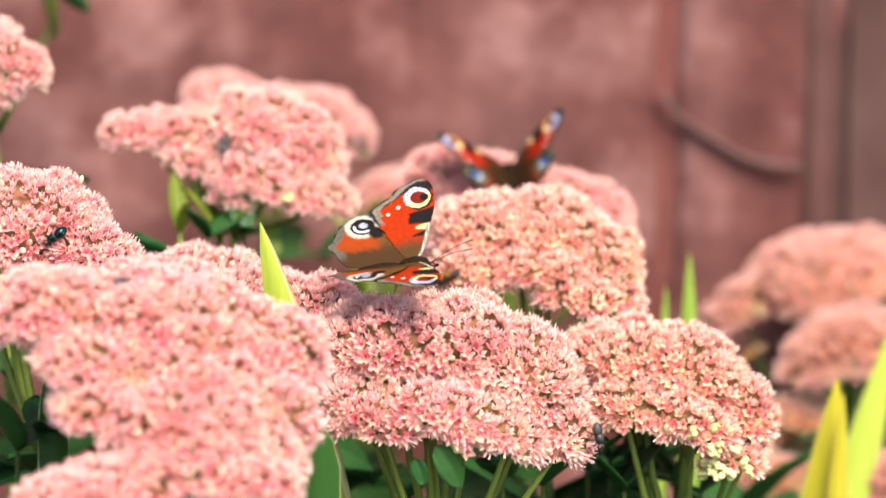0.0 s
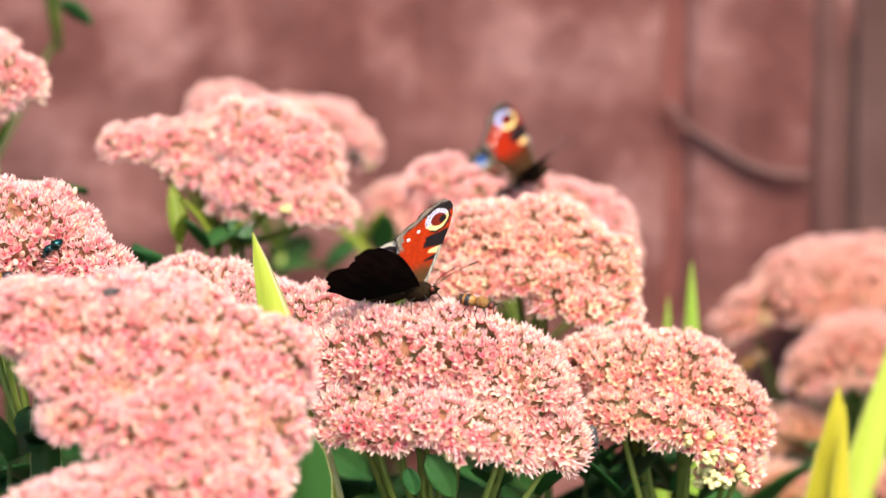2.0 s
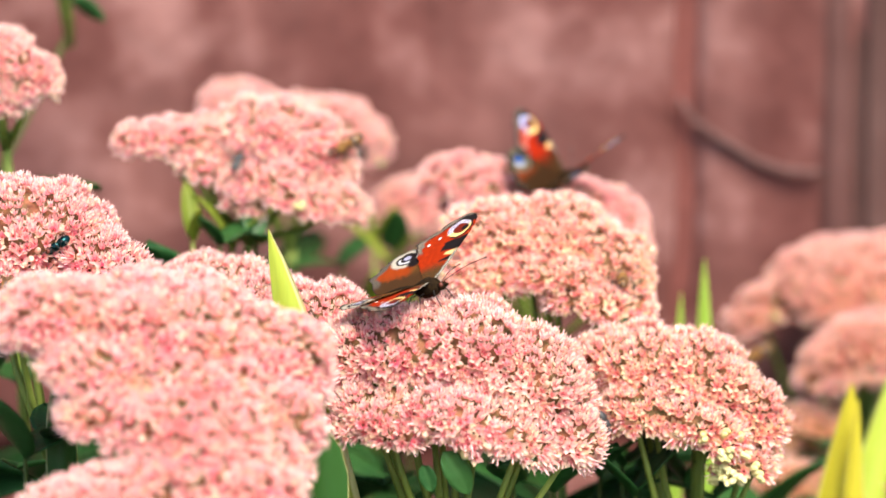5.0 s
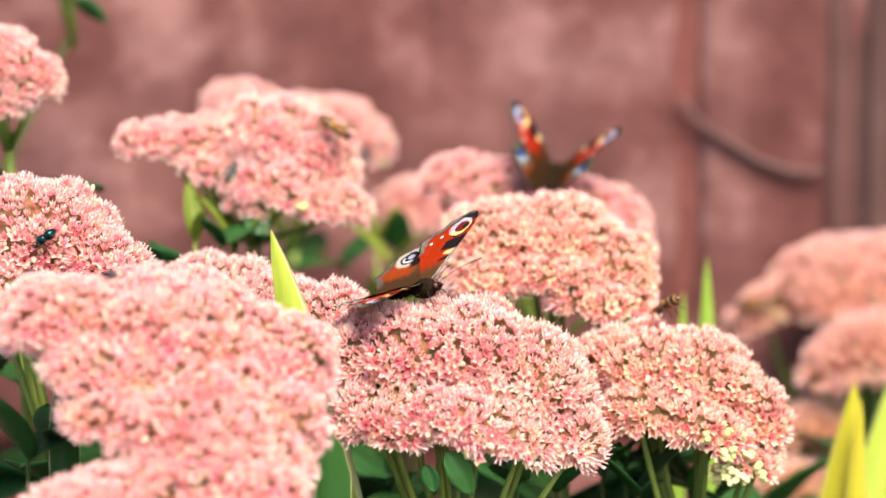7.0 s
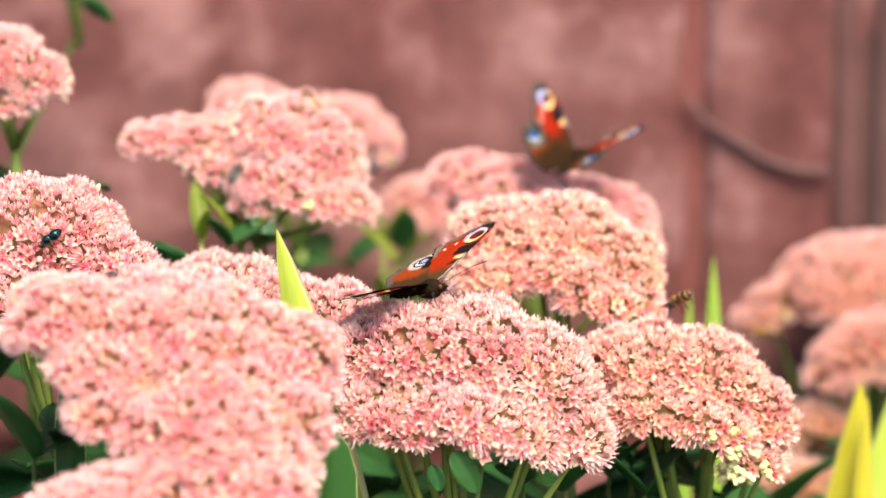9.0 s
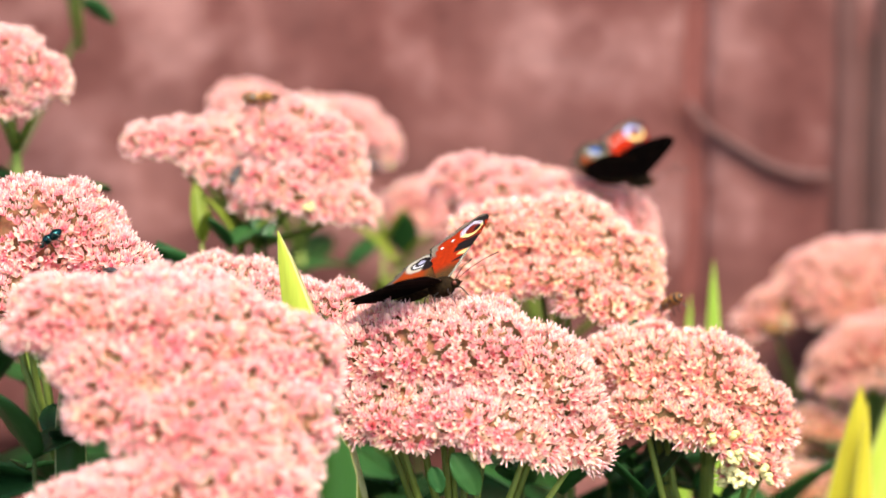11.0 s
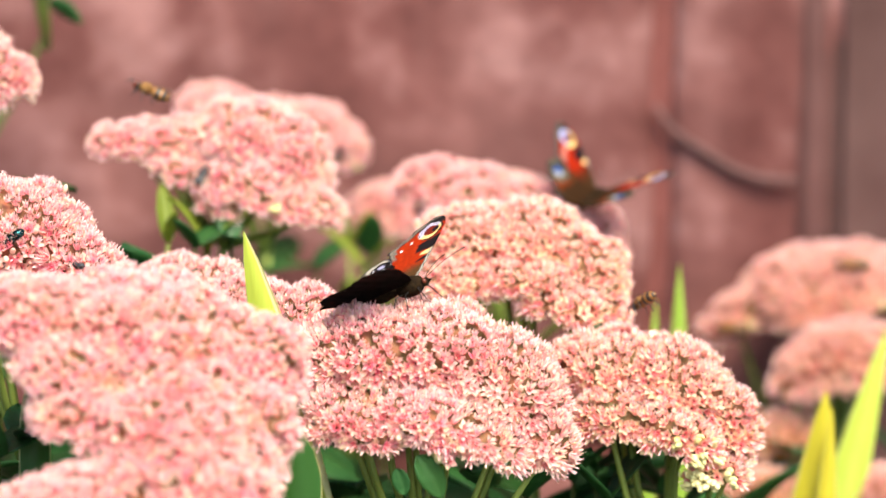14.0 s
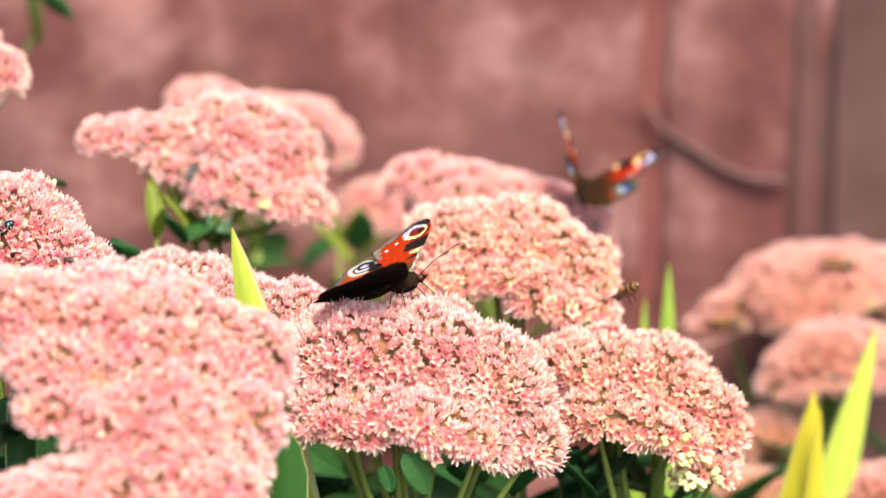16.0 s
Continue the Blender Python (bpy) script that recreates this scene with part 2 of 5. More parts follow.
# ---- florets ----
def floret_data(rise, spread, length, width, seed, filaments=True):
    """One star flower with five pointed petals round a cluster of carpels, opening along +z."""
    rnd = random.Random(seed)
    verts, faces, mats, tip = [], [], [], []

    def add(points, quads, mat, tips):
        o = len(verts)
        verts.extend(points)
        faces.extend(tuple(i + o for i in q) for q in quads)
        mats.extend([mat] * len(quads))
        tip.extend(tips)

    for k in range(5):
        w = 2 * math.pi * (k + rnd.uniform(-0.12, 0.12)) / 5
        up = rise + rnd.uniform(-0.2, 0.2)
        out = Vector((math.cos(w), math.sin(w), 0))
        side = Vector((-math.sin(w), math.cos(w), 0))
        def at(s, x, lift=0.0):
            r = length * s
            d = out * (r * math.cos(up) * spread + 0.0004) + Vector((0, 0, r * math.sin(up) + length * 0.18 * (1 - s) * s * -2))
            return d + side * (x * width) + Vector((0, 0, lift))
        z = -0.00018
        add([at(0, -0.25), at(0, 0.25), at(0.45, -0.5, 0.0002), at(0.45, 0, z), at(0.45, 0.5, 0.0002), at(1.0, 0)],
            [(0, 3, 2), (0, 1, 3), (1, 4, 3), (2, 3, 5), (3, 4, 5)], 0, [0, 0, 0.5, 0.35, 0.5, 1])
        c = 2 * math.pi * (k + 0.5) / 5
        base = Vector((math.cos(c), math.sin(c), 0)) * length * 0.2
        peak = base * 1.5 + Vector((0, 0, length * 0.62))
        r = length * 0.13
        add([base + Vector((r, 0, 0)), base + Vector((-r * 0.5, r * 0.87, 0)), base + Vector((-r * 0.5, -r * 0.87, 0)), peak],
            [(0, 1, 3), (1, 2, 3), (2, 0, 3)], 1, [0, 0, 0, 1])
        if filaments:
            f = c + rnd.uniform(-0.3, 0.3)
            lean = Vector((math.cos(f), math.sin(f), 0))
            a, b = lean * length * 0.3, lean * length * 0.55 + Vector((0, 0, length * rnd.uniform(0.85, 1.1)))
            s = Vector((-lean.y, lean.x, 0)) * 0.00011
            add([a - s, a + s, b + s * 1.6, b - s * 1.6, b + Vector((0, 0, 0.0004))], [(0, 1, 2, 3), (3, 2, 4)], 2, [0, 0, 1, 1, 1])
    return verts, faces, mats, tip


def bud_data(seed):
    """Two or three round pointed buds on a short stalk."""
    rnd = random.Random(seed)
    pods = []
    for k in range(3):
        v, f = egg(0.0015, 0.00105, 0.00105, (0, 0, 0), 6, 8, -0.30)
        w, r = k * 2.1 + rnd.uniform(-0.3, 0.3), 0.0012 if k else 0.0002
        pods.append(([Vector((p[2] + r * math.cos(w), p[1] + r * math.sin(w), p[0] + 0.0020 - 0.0004 * k)) for p in v], f))
    v, f = joined(pods)
    return v, f, [3] * len(f), [0.5] * len(v)


def opening_bud_data(seed):
    """A bud whose petals still stand closed: one pale pointed egg."""
    v, f = egg(0.0017, 0.00105, 0.00105, (0, 0, 0), 6, 7, -0.15)
    return [Vector((p[2], p[1], p[0] + 0.0016)) for p in v], f, [4] * len(f), [0.5] * len(v)


FLORET_KINDS = [floret_data(0.20, 1.0, 0.0026, 0.0019, 1), floret_data(0.45, 1.0, 0.0028, 0.0019, 2), floret_data(0.78, 1.0, 0.0029, 0.0016, 3),
                floret_data(1.08, 1.0, 0.0031, 0.0013, 4), bud_data(5), opening_bud_data(6)]
FLORET_MESHES = {}


def floret_mesh(kind, petal):
    key = (kind, petal.name)
    if key not in FLORET_MESHES:
        v, f, m, tip = FLORET_KINDS[kind]
        FLORET_MESHES[key] = mesh_of("floret", v, f, [petal, CARPEL, STAMEN, BUD, CREAM_BUD], m, {"tip": tip}, smooth=False)
    return FLORET_MESHES[key]


def lobe_frame(lobe):
    centre, rx, rz, roll = lobe
    return Matrix.Translation(centre) @ Matrix.Rotation(radians(roll), 4, "Y"), rx, rx * 0.86, rz


def lobe_surface(lobe, seed):
    """A function that gives the place and the normal on the knobbly dome for a direction."""
    m, rx, ry, rz = lobe_frame(lobe)
    shift = Vector((seed * 3.7, seed * 1.3, seed * 2.1))
    def at(d):
        p = Vector((d.x * rx, d.y * ry, d.z * rz))
        bump = noise.noise(p * 38 + shift) * 0.14 + noise.noise(p * 130 + shift) * 0.06
        n = Vector((d.x / rx, d.y / ry, d.z / rz)).normalized()
        gaps, _ = noise.voronoi(p * 62 + shift)
        crease = max(0.0, 1 - (gaps[1] - gaps[0]) / 0.28)
        q = p * (1 + bump) - n * 0.0032 * crease
        return m @ q, (m.to_3x3() @ n).normalized()
    return at


def head_spots(lobes, spacing, seed, low):
    """Spots for florets, evenly scattered over all lobes, none inside another lobe."""
    rnd = random.Random(seed)
    spots = []
    cells = {}
    for index, lobe in enumerate(lobes):
        m, rx, ry, rz = lobe_frame(lobe)
        at = lobe_surface(lobe, seed + index)
        others = [lobe_frame(o) for j, o in enumerate(lobes) if j != index]
        area = 2 * math.pi * rx * ry * 1.6
        for _ in range(int(area / spacing ** 2 * 9)):
            z = rnd.uniform(low, 1)
            w = rnd.uniform(0, 2 * math.pi)
            s = math.sqrt(1 - z * z)
            p, n = at(Vector((s * math.cos(w), s * math.sin(w), z)))
            if z < 0 and rnd.random() < -z * 0.8:
                continue
            hidden = False
            for om, ox, oy, oz in others:
                q = om.inverted() @ p
                if (q.x / ox) ** 2 + (q.y / oy) ** 2 + (q.z / oz) ** 2 < 0.85:
                    hidden = True
            if hidden:
                continue
            gap = spacing * (0.82 if z > 0.5 else 0.93)
            cell = tuple(int(math.floor(c / spacing)) for c in p)
            near = False
            for dx in (-1, 0, 1):
                for dy in (-1, 0, 1):
                    for dz in (-1, 0, 1):
                        for o in cells.get((cell[0] + dx, cell[1] + dy, cell[2] + dz), ()):
                            if (o - p).length_squared < gap ** 2:
                                near = True
            if near:
                continue
            cells.setdefault(cell, []).append(p)
            if rnd.random() > 0.06:
                spots.append((p, n, z))
    return spots


def sedum_leaf_mesh(length, width, seed, mat=LEAF):
    rnd = random.Random(seed)
    rows, cols = 9, 6
    bend = rnd.uniform(0.1, 0.35)
    verts, faces, rib = [], [], []
    for i in range(rows + 1):
        s = i / rows
        w = width * 0.5 * (math.sin(math.pi * min(1, s * 0.93 + 0.07)) ** 0.7) * (1 if s > 0 else 0.3)
        for k in range(-cols // 2, cols // 2 + 1):
            x = k / (cols / 2)
            tooth = 1 + (0.05 if i % 2 and abs(k) == cols // 2 else 0)
            verts.append((length * s, w * x * tooth, 0.06 * length * abs(x) ** 1.4 - bend * length * s * s + 0.0008 * noise.noise(Vector((s * 4, x * 3, seed)))))
            rib.append(1.0 if k == 0 else 0.0)
    n = cols + 1
    for i in range(rows):
        for k in range(cols):
            faces.append((i * n + k, (i + 1) * n + k, (i + 1) * n + k + 1, i * n + k + 1))
    top = len(verts)
    verts += [(x, y, z - 0.0012) for x, y, z in verts]
    rib += [0.0] * top
    faces += [tuple(j + top for j in f[::-1]) for f in faces]
    edge = [i * n for i in range(rows + 1)] + [rows * n + k for k in range(1, n)] + [i * n + cols for i in range(rows - 1, -1, -1)]
    faces += [(a, a + top, b + top, b) for a, b in zip(edge, edge[1:])]
    return mesh_of("leaf", verts, faces, [mat], None, {"rib": rib})


PALE_LEAF_MESHES = [sedum_leaf_mesh(0.050 + 0.006 * i, 0.014 + 0.002 * i, 20 + i, LEAF_PALE) for i in range(3)]
LEAF_MESHES = [sedum_leaf_mesh(0.055 + 0.006 * i, 0.030 + 0.004 * (i % 3), i) for i in range(4)]


def sedum(lobes, seed, label, petal=None, spacing=0.00212, singles=300, low=-0.34, stem_to=None, leaves=13, top_leaf=0.012, bud_share=0.003, bud_zone=None, dry_zones=(), stem_r=0.0024, stem_mat=None, branches=3, fork_drop=0.030):
    """A flowering sedum shoot: stem from the soil, opposite fleshy leaves and a domed head of star flowers."""
    petal = petal or PETAL
    rnd = random.Random(seed)
    c = sum((Vector(l[0]) for l in lobes), Vector()) / len(lobes)
    foot = Vector((c.x + rnd.uniform(-0.02, 0.02), c.y + rnd.uniform(0.0, 0.03), 0)) if stem_to is None else Vector((*stem_to, 0))
    plant = thing("sedum_plant", Matrix.Translation(foot), label, "flower", "flowering sedum shoots by the wall")
    # stem
    fork = c + Vector((0, 0.006, -max(l[2] for l in lobes) * 1.0 - fork_drop))
    path = []
    for i in range(9):
        s = i / 8
        path.append(foot.lerp(fork, s) + Vector((0.008 * math.sin(s * 5 + seed), 0.006 * math.cos(s * 4 + seed), 0)) * (1 - s) * s * 3 - foot)
    v, f = tube(path, [stem_r * (1.75 - 1.1 * i / 8) for i in range(9)], 8)
    child("stem", mesh_of("stem", v, f, [stem_mat or STEM]), plant)
    # branches and the core that carries the florets; its dark colour paints shade into the gaps
    cores = []
    for index, lobe in enumerate(lobes):
        m, rx, ry, rz = lobe_frame(lobe)
        at = lobe_surface(lobe, seed + index)
        for k in range(branches if index == 0 else 1):
            end = m @ Vector((rnd.uniform(-0.4, 0.4) * rx, rnd.uniform(-0.3, 0.3) * ry, -0.25 * rz))
            knee = fork.lerp(end, 0.5) + Vector(((end.x - fork.x) * 0.14, 0, -0.003))
            child("branch", mesh_of("branch", *tube([fork - Vector((0, 0, 0.006)) - foot, knee - foot, end - foot], [0.0013, 0.0011, 0.0008], 6), [STEM]), plant)
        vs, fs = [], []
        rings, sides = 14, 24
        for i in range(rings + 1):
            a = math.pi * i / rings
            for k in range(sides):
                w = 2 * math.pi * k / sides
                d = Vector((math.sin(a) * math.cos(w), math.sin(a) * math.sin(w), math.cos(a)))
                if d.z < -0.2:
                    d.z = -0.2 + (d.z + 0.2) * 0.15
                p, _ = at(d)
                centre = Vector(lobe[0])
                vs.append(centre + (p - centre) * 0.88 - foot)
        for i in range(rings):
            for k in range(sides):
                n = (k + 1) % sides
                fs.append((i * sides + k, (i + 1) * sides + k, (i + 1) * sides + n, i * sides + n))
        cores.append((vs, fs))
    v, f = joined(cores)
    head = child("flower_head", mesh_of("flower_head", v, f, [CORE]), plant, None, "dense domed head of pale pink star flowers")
    # florets
    spots = head_spots(lobes, spacing, seed, low)
    rnd.shuffle(spots)
    spots.sort(key=lambda s: s[0].y - s[0].z * 0.6)
    rest = ([], [], [], [])
    for i, (p, n, z) in enumerate(spots):
        lift = 0.5 if z > 0.5 else 0.3 if z > 0.15 else 0.08
        axis = (n * (1 - lift) + Vector((0, 0, lift)) + Vector([rnd.gauss(0, 0.16) for _ in range(3)])).normalized()
        turn = axis.to_track_quat("Z", "Y").to_matrix().to_4x4() @ Matrix.Rotation(rnd.uniform(0, 6.28), 4, "Z")
        size = rnd.uniform(0.66, 0.98) * (1.15 if z < 0.12 else 0.85 if z > 0.5 else 1.0)
        m = Matrix.Translation(p - foot) @ turn @ Matrix.Scale(size, 4)
        share = bud_share * 3 if z < 0 else 0.0
        if bud_zone and (p - Vector(bud_zone[0])).length < bud_zone[1]:
            share = 0.5
        patch = max(0.0, noise.noise(p * 75 + Vector((seed, 0, 0))) - 0.12) * 0.5
        if rnd.random() < share:
            kind = 4
        elif rnd.random() < 0.012 + patch * 0.6:
            kind = 5
        elif z > 0.55:
            kind = rnd.choice((2, 3, 3, 2))
        elif z > 0.1:
            kind = rnd.choice((1, 2, 2, 3))
        else:
            kind = rnd.choice((0, 0, 1, 1, 2))
        if i < singles:
            dry = any((p - Vector(c)).length < r * 1.6 for c, r in dry_zones)
            child("floret", floret_mesh(kind, WITHERED if dry else petal), head, m)
        else:
            fv, ff, fm, ft = FLORET_KINDS[kind]
            o = len(rest[0])
            rest[0].extend(m @ Vector(q) for q in fv)
            rest[1].extend(tuple(j + o for j in q) for q in ff)
            rest[2].extend(fm)
            rest[3].extend(ft)
    if rest[0]:
        tagged(child("floret_cover", mesh_of("floret_cover", rest[0], rest[1], [petal, CARPEL, STAMEN, BUD, CREAM_BUD], rest[2], {"tip": rest[3]}, smooth=False), head), kind="stuff")
    # leaves in opposite pairs
    for i in range(leaves):
        z = (0.30 + 0.70 * i / max(1, leaves - 1)) * (fork.z - top_leaf)
        s = z / fork.z
        at = path[min(8, int(s * 8))].lerp(path[min(8, int(s * 8) + 1)], s * 8 - int(s * 8))
        w = i * 1.45 + seed
        for half in (0, math.pi):
            m = Matrix.Translation(at) @ Matrix.Rotation(w + half + rnd.uniform(-0.2, 0.2), 4, "Z") @ Matrix.Rotation(radians(rnd.uniform(-40, 0)), 4, "Y") @ Matrix.Scale(rnd.uniform(0.75, 1.05) * (1 - 0.5 * (i / max(1, leaves - 1)) ** 3), 4)
            child("leaf", rnd.choice(LEAF_MESHES), plant, m)
    return plant


def leafy_shoot(foot, top, seed, lean=(0, 0), leaf=1.0, sunlit=False):
    """A sedum shoot that carries leaves and no flowers."""
    rnd = random.Random(seed)
    foot = Vector((*foot, 0))
    plant = thing("sedum_shoot", Matrix.Translation(foot), "yellow-green sedum shoot without flowers, sunlight painted into its leaves" if sunlit else "dark green leafy sedum shoot without flowers", "plant", "leafy sedum shoots under the heads")
    path = [Vector((lean[0] * (i / 6) ** 2, lean[1] * (i / 6) ** 2, top * i / 6)) for i in range(7)]
    v, f = tube(path, [0.0038, 0.0035, 0.0032, 0.0029, 0.0026, 0.0022, 0.0006], 7)
    child("stem", mesh_of("stem", v, f, [STEM if sunlit else STEM_OLIVE]), plant)
    pairs = 11
    for i in range(pairs):
        s = 0.30 + 0.70 * i / (pairs - 1)
        at = path[min(6, int(s * 6))].lerp(path[min(6, int(s * 6) + 1)], s * 6 - int(s * 6))
        for half in (0, math.pi):
            m = Matrix.Translation(at) @ Matrix.Rotation(i * 1.45 + seed + half, 4, "Z") @ Matrix.Rotation(radians(rnd.uniform(-80, -45) if sunlit else rnd.uniform(-45, 5) - 25 * (i == pairs - 1)), 4, "Y") @ Matrix.Scale(leaf * rnd.uniform(0.8, 1.1) * (1 - 0.3 * (i == pairs - 1)), 4)
            child("leaf", rnd.choice(PALE_LEAF_MESHES if sunlit else LEAF_MESHES), plant, m)
    return plant


# ---- blades ----
def blade(tip, foot, width, mat, label, point=0.05, fold=0.35, bow=0.0, facing=0.0, pale_edge=False):
    """A sword-shaped leaf, folded along its middle, narrowing to a point."""
    tip, foot = Vector(tip), Vector(foot)
    verts, faces, along, rim = [], [], [], []
    rows, across = 60, (-1, -0.9, -0.45, 0, 0.45, 0.66 if pale_edge else 0.9, 0.74 if pale_edge else 0.95, 1)
    cols = len(across) - 1
    way = tip - foot
    side = Matrix.Rotation(radians(facing), 3, way.normalized()) @ Vector((1, 0, 0))
    deep = way.normalized().cross(side)
    for sheet in (0, 1):
        for i in range(rows + 1):
            s = i / rows
            taper = max(0.02, min(1.0, (1 - s) * way.length / point) ** 0.75)
            for x in across:
                p = way * s + side * (x * width * 0.5 * taper + bow * s * (1 - s)) + deep * (abs(x) * fold * width * 0.5 * taper + sheet * 0.0007)
                verts.append(p)
                along.append(s)
                rim.append(1.0 if abs(x) == 1 or (pale_edge and x > 0.7) else 0.0)
    n = cols + 1
    half = (rows + 1) * n
    for i in range(rows):
        for k in range(cols):
            q = (i * n + k, i * n + k + 1, (i + 1) * n + k + 1, (i + 1) * n + k)
            faces.append(q)
            faces.append(tuple(j + half for j in q[::-1]))
        for k in (0, cols):
            faces.append((i * n + k, (i + 1) * n + k, (i + 1) * n + k + half, i * n + k + half))
    me = mesh_of("blade", verts, faces, [mat], None, {"along": along, "rim": rim})
    ob = new("grass_blade", me)
    ob.matrix_basis = Matrix.Translation(foot)
    return tagged(ob, label, "leaf", "sword-shaped leaves among the sedum")


# ---- butterflies ----
def smoothstep(a, b, x):
    t = np.clip((x - a) / (b - a), 0, 1)
    return t * t * (3 - 2 * t)


def over(col, mask, paint):
    return col * (1 - mask[:, None]) + np.array(paint)[None, :] * mask[:, None]


def speckle(u, v, scale, seed):
    return np.array([noise.noise(Vector((a * scale, b * scale, seed))) for a, b in zip(u, v)])


FORE_LOW = ([0, 4, 8, 12, 15.5, 17, 18, 19.2, 20.5, 22, 24, 25.8, 27], [-2.5, -5, -7, -8.9, -10.6, -11.2, -10.5, -8.9, -6.9, -5.3, -3.7, -0.6, 2.4])
FORE_HIGH = ([0, 4, 10, 16, 21, 24, 25.6, 27], [0.6, 2.3, 4.1, 5.7, 6.2, 5.7, 4.8, 2.8])
HIND_LOW = ([0, 0.6, 3, 5.5, 7, 8, 9, 11, 14, 16, 17.4, 18], [-13, -15.5, -17.6, -18.5, -20.2, -20.3, -18.8, -18.0, -16.6, -14.9, -12.8, -10.0])
HIND_HIGH = ([0, 6, 10, 13, 16, 18], [1, 0.8, -0.4, -2.2, -5.2, -8.8])
INK = (0.007, 0.006, 0.007)


def fore_colours(u, v):
    low, high = np.interp(u, *FORE_LOW), np.interp(u, *FORE_HIGH)
    n1, n2, n3 = speckle(u, v, 0.9, 3), speckle(u, v, 3.2, 8), speckle(u, v, 6.5, 21)
    col = np.tile(np.array((0.31, 0.020, 0.0012)), (len(u), 1)) * (1 + 0.22 * n1[:, None] + 0.14 * n3[:, None])
    lead = high - v
    # brown and gold hair at the base, speckled where it thins out
    hair = smoothstep(8.5, 4.0, u + 0.22 * np.abs(v) + n2 * 2.2)
    col = over(col, hair, (0.085, 0.038, 0.010))
    col = over(col, hair * smoothstep(0.05, 0.3, n3), (0.030, 0.020, 0.012))
    # black wedges along the leading edge with a cream wedge between them
    col = over(col, smoothstep(0.3, -0.3, np.abs(u - 8.6 + 0.25 * lead) - 1.1 + 0.22 * lead) * smoothstep(4.6, 3.8, lead), INK)
    col = over(col, smoothstep(0.4, -0.3, np.abs(u - 10.6 + 0.1 * lead) - 1.15 + 0.22 * lead) * smoothstep(4.2, 3.2, lead), (0.86, 0.58, 0.22))
    col = over(col, smoothstep(0.4, -0.4, np.abs(u - 14.0 + 0.10 * lead) - 2.7 + 0.16 * lead) * smoothstep(6.8, 5.8, lead + 0.5 * n1), INK)
    stripe = smoothstep(-0.3, 0.3, np.sin(u * 8.6 + lead * 2.0))
    edge = smoothstep(1.15, 0.85, lead) * smoothstep(11.8, 10.8, u) * smoothstep(0.5, 1.5, u)
    col = over(col, edge, INK)
    col = over(col, edge * stripe * smoothstep(1.0, 0.7, lead), (0.62, 0.56, 0.44))
    # black apex, then the eye: cream towards the body, lilac-white and speckled towards the tip
    du, dv = u - 20.3, v - 1.5
    r = np.sqrt(du ** 2 + dv ** 2) + 0.30 * n1
    col = over(col, smoothstep(4.5, 4.0, r) * smoothstep(-3.6, -2.4, dv + 0.4 * du), INK)
    ring = smoothstep(3.7, 3.4, r)
    col = over(col, ring, (0.88, 0.60, 0.22))
    pale = ring * smoothstep(-1.0, 0.5, du * 0.9 - dv * 0.55)
    col = over(col, pale, (0.60, 0.56, 0.68))
    col = over(col, pale * smoothstep(-0.10, 0.2, n2) * smoothstep(1.9, 2.6, r), (0.06, 0.05, 0.08))
    col = over(col, smoothstep(2.5, 2.1, np.sqrt((du + 0.1) ** 2 * 1.1 + (dv - 0.4) ** 2) + 0.2 * n2), (0.13, 0.010, 0.005))
    col = over(col, smoothstep(1.4, 1.0, np.sqrt((du + 0.1) ** 2 + (dv - 1.9) ** 2)), INK)
    # black beyond the eye and a grey-brown margin
    col = over(col, smoothstep(22.9, 23.7, u + 0.25 * (v - 2) + 0.5 * n1) * smoothstep(3.5, 3.9, r), (0.010, 0.009, 0.010))
    for a, b, w in ((15.5, -6.5, 0.45), (17.5, -3.7, 0.5)):
        col = over(col, smoothstep(w + 0.15, w - 0.15, np.hypot(u - a, v - b)), (0.92, 0.80, 0.66))
    rim = np.minimum(v - low, np.where(u > 14, 2.2 * (27.3 - u), 99))
    slope = np.where(u > 15, 0.62, 1.0)
    reach = np.minimum(rim * slope, (27.6 - u) * 0.9)
    margin = smoothstep(1.9, 1.3, reach + 0.45 * n1) * smoothstep(11.5, 14.0, u)
    col = over(col, margin, (0.20, 0.165, 0.125))
    col = over(col, margin * smoothstep(0.0, 0.3, n3), (0.085, 0.068, 0.050))
    col = over(col, smoothstep(0.32, 0.12, np.abs(reach - 1.75 - 0.3 * n1)) * smoothstep(17.0, 19.0, u), (0.020, 0.016, 0.014))
    col = over(col, smoothstep(0.5, 0.22, reach) * smoothstep(11.5, 14.0, u), (0.022, 0.018, 0.014))
    return np.clip(col, 0, 1)


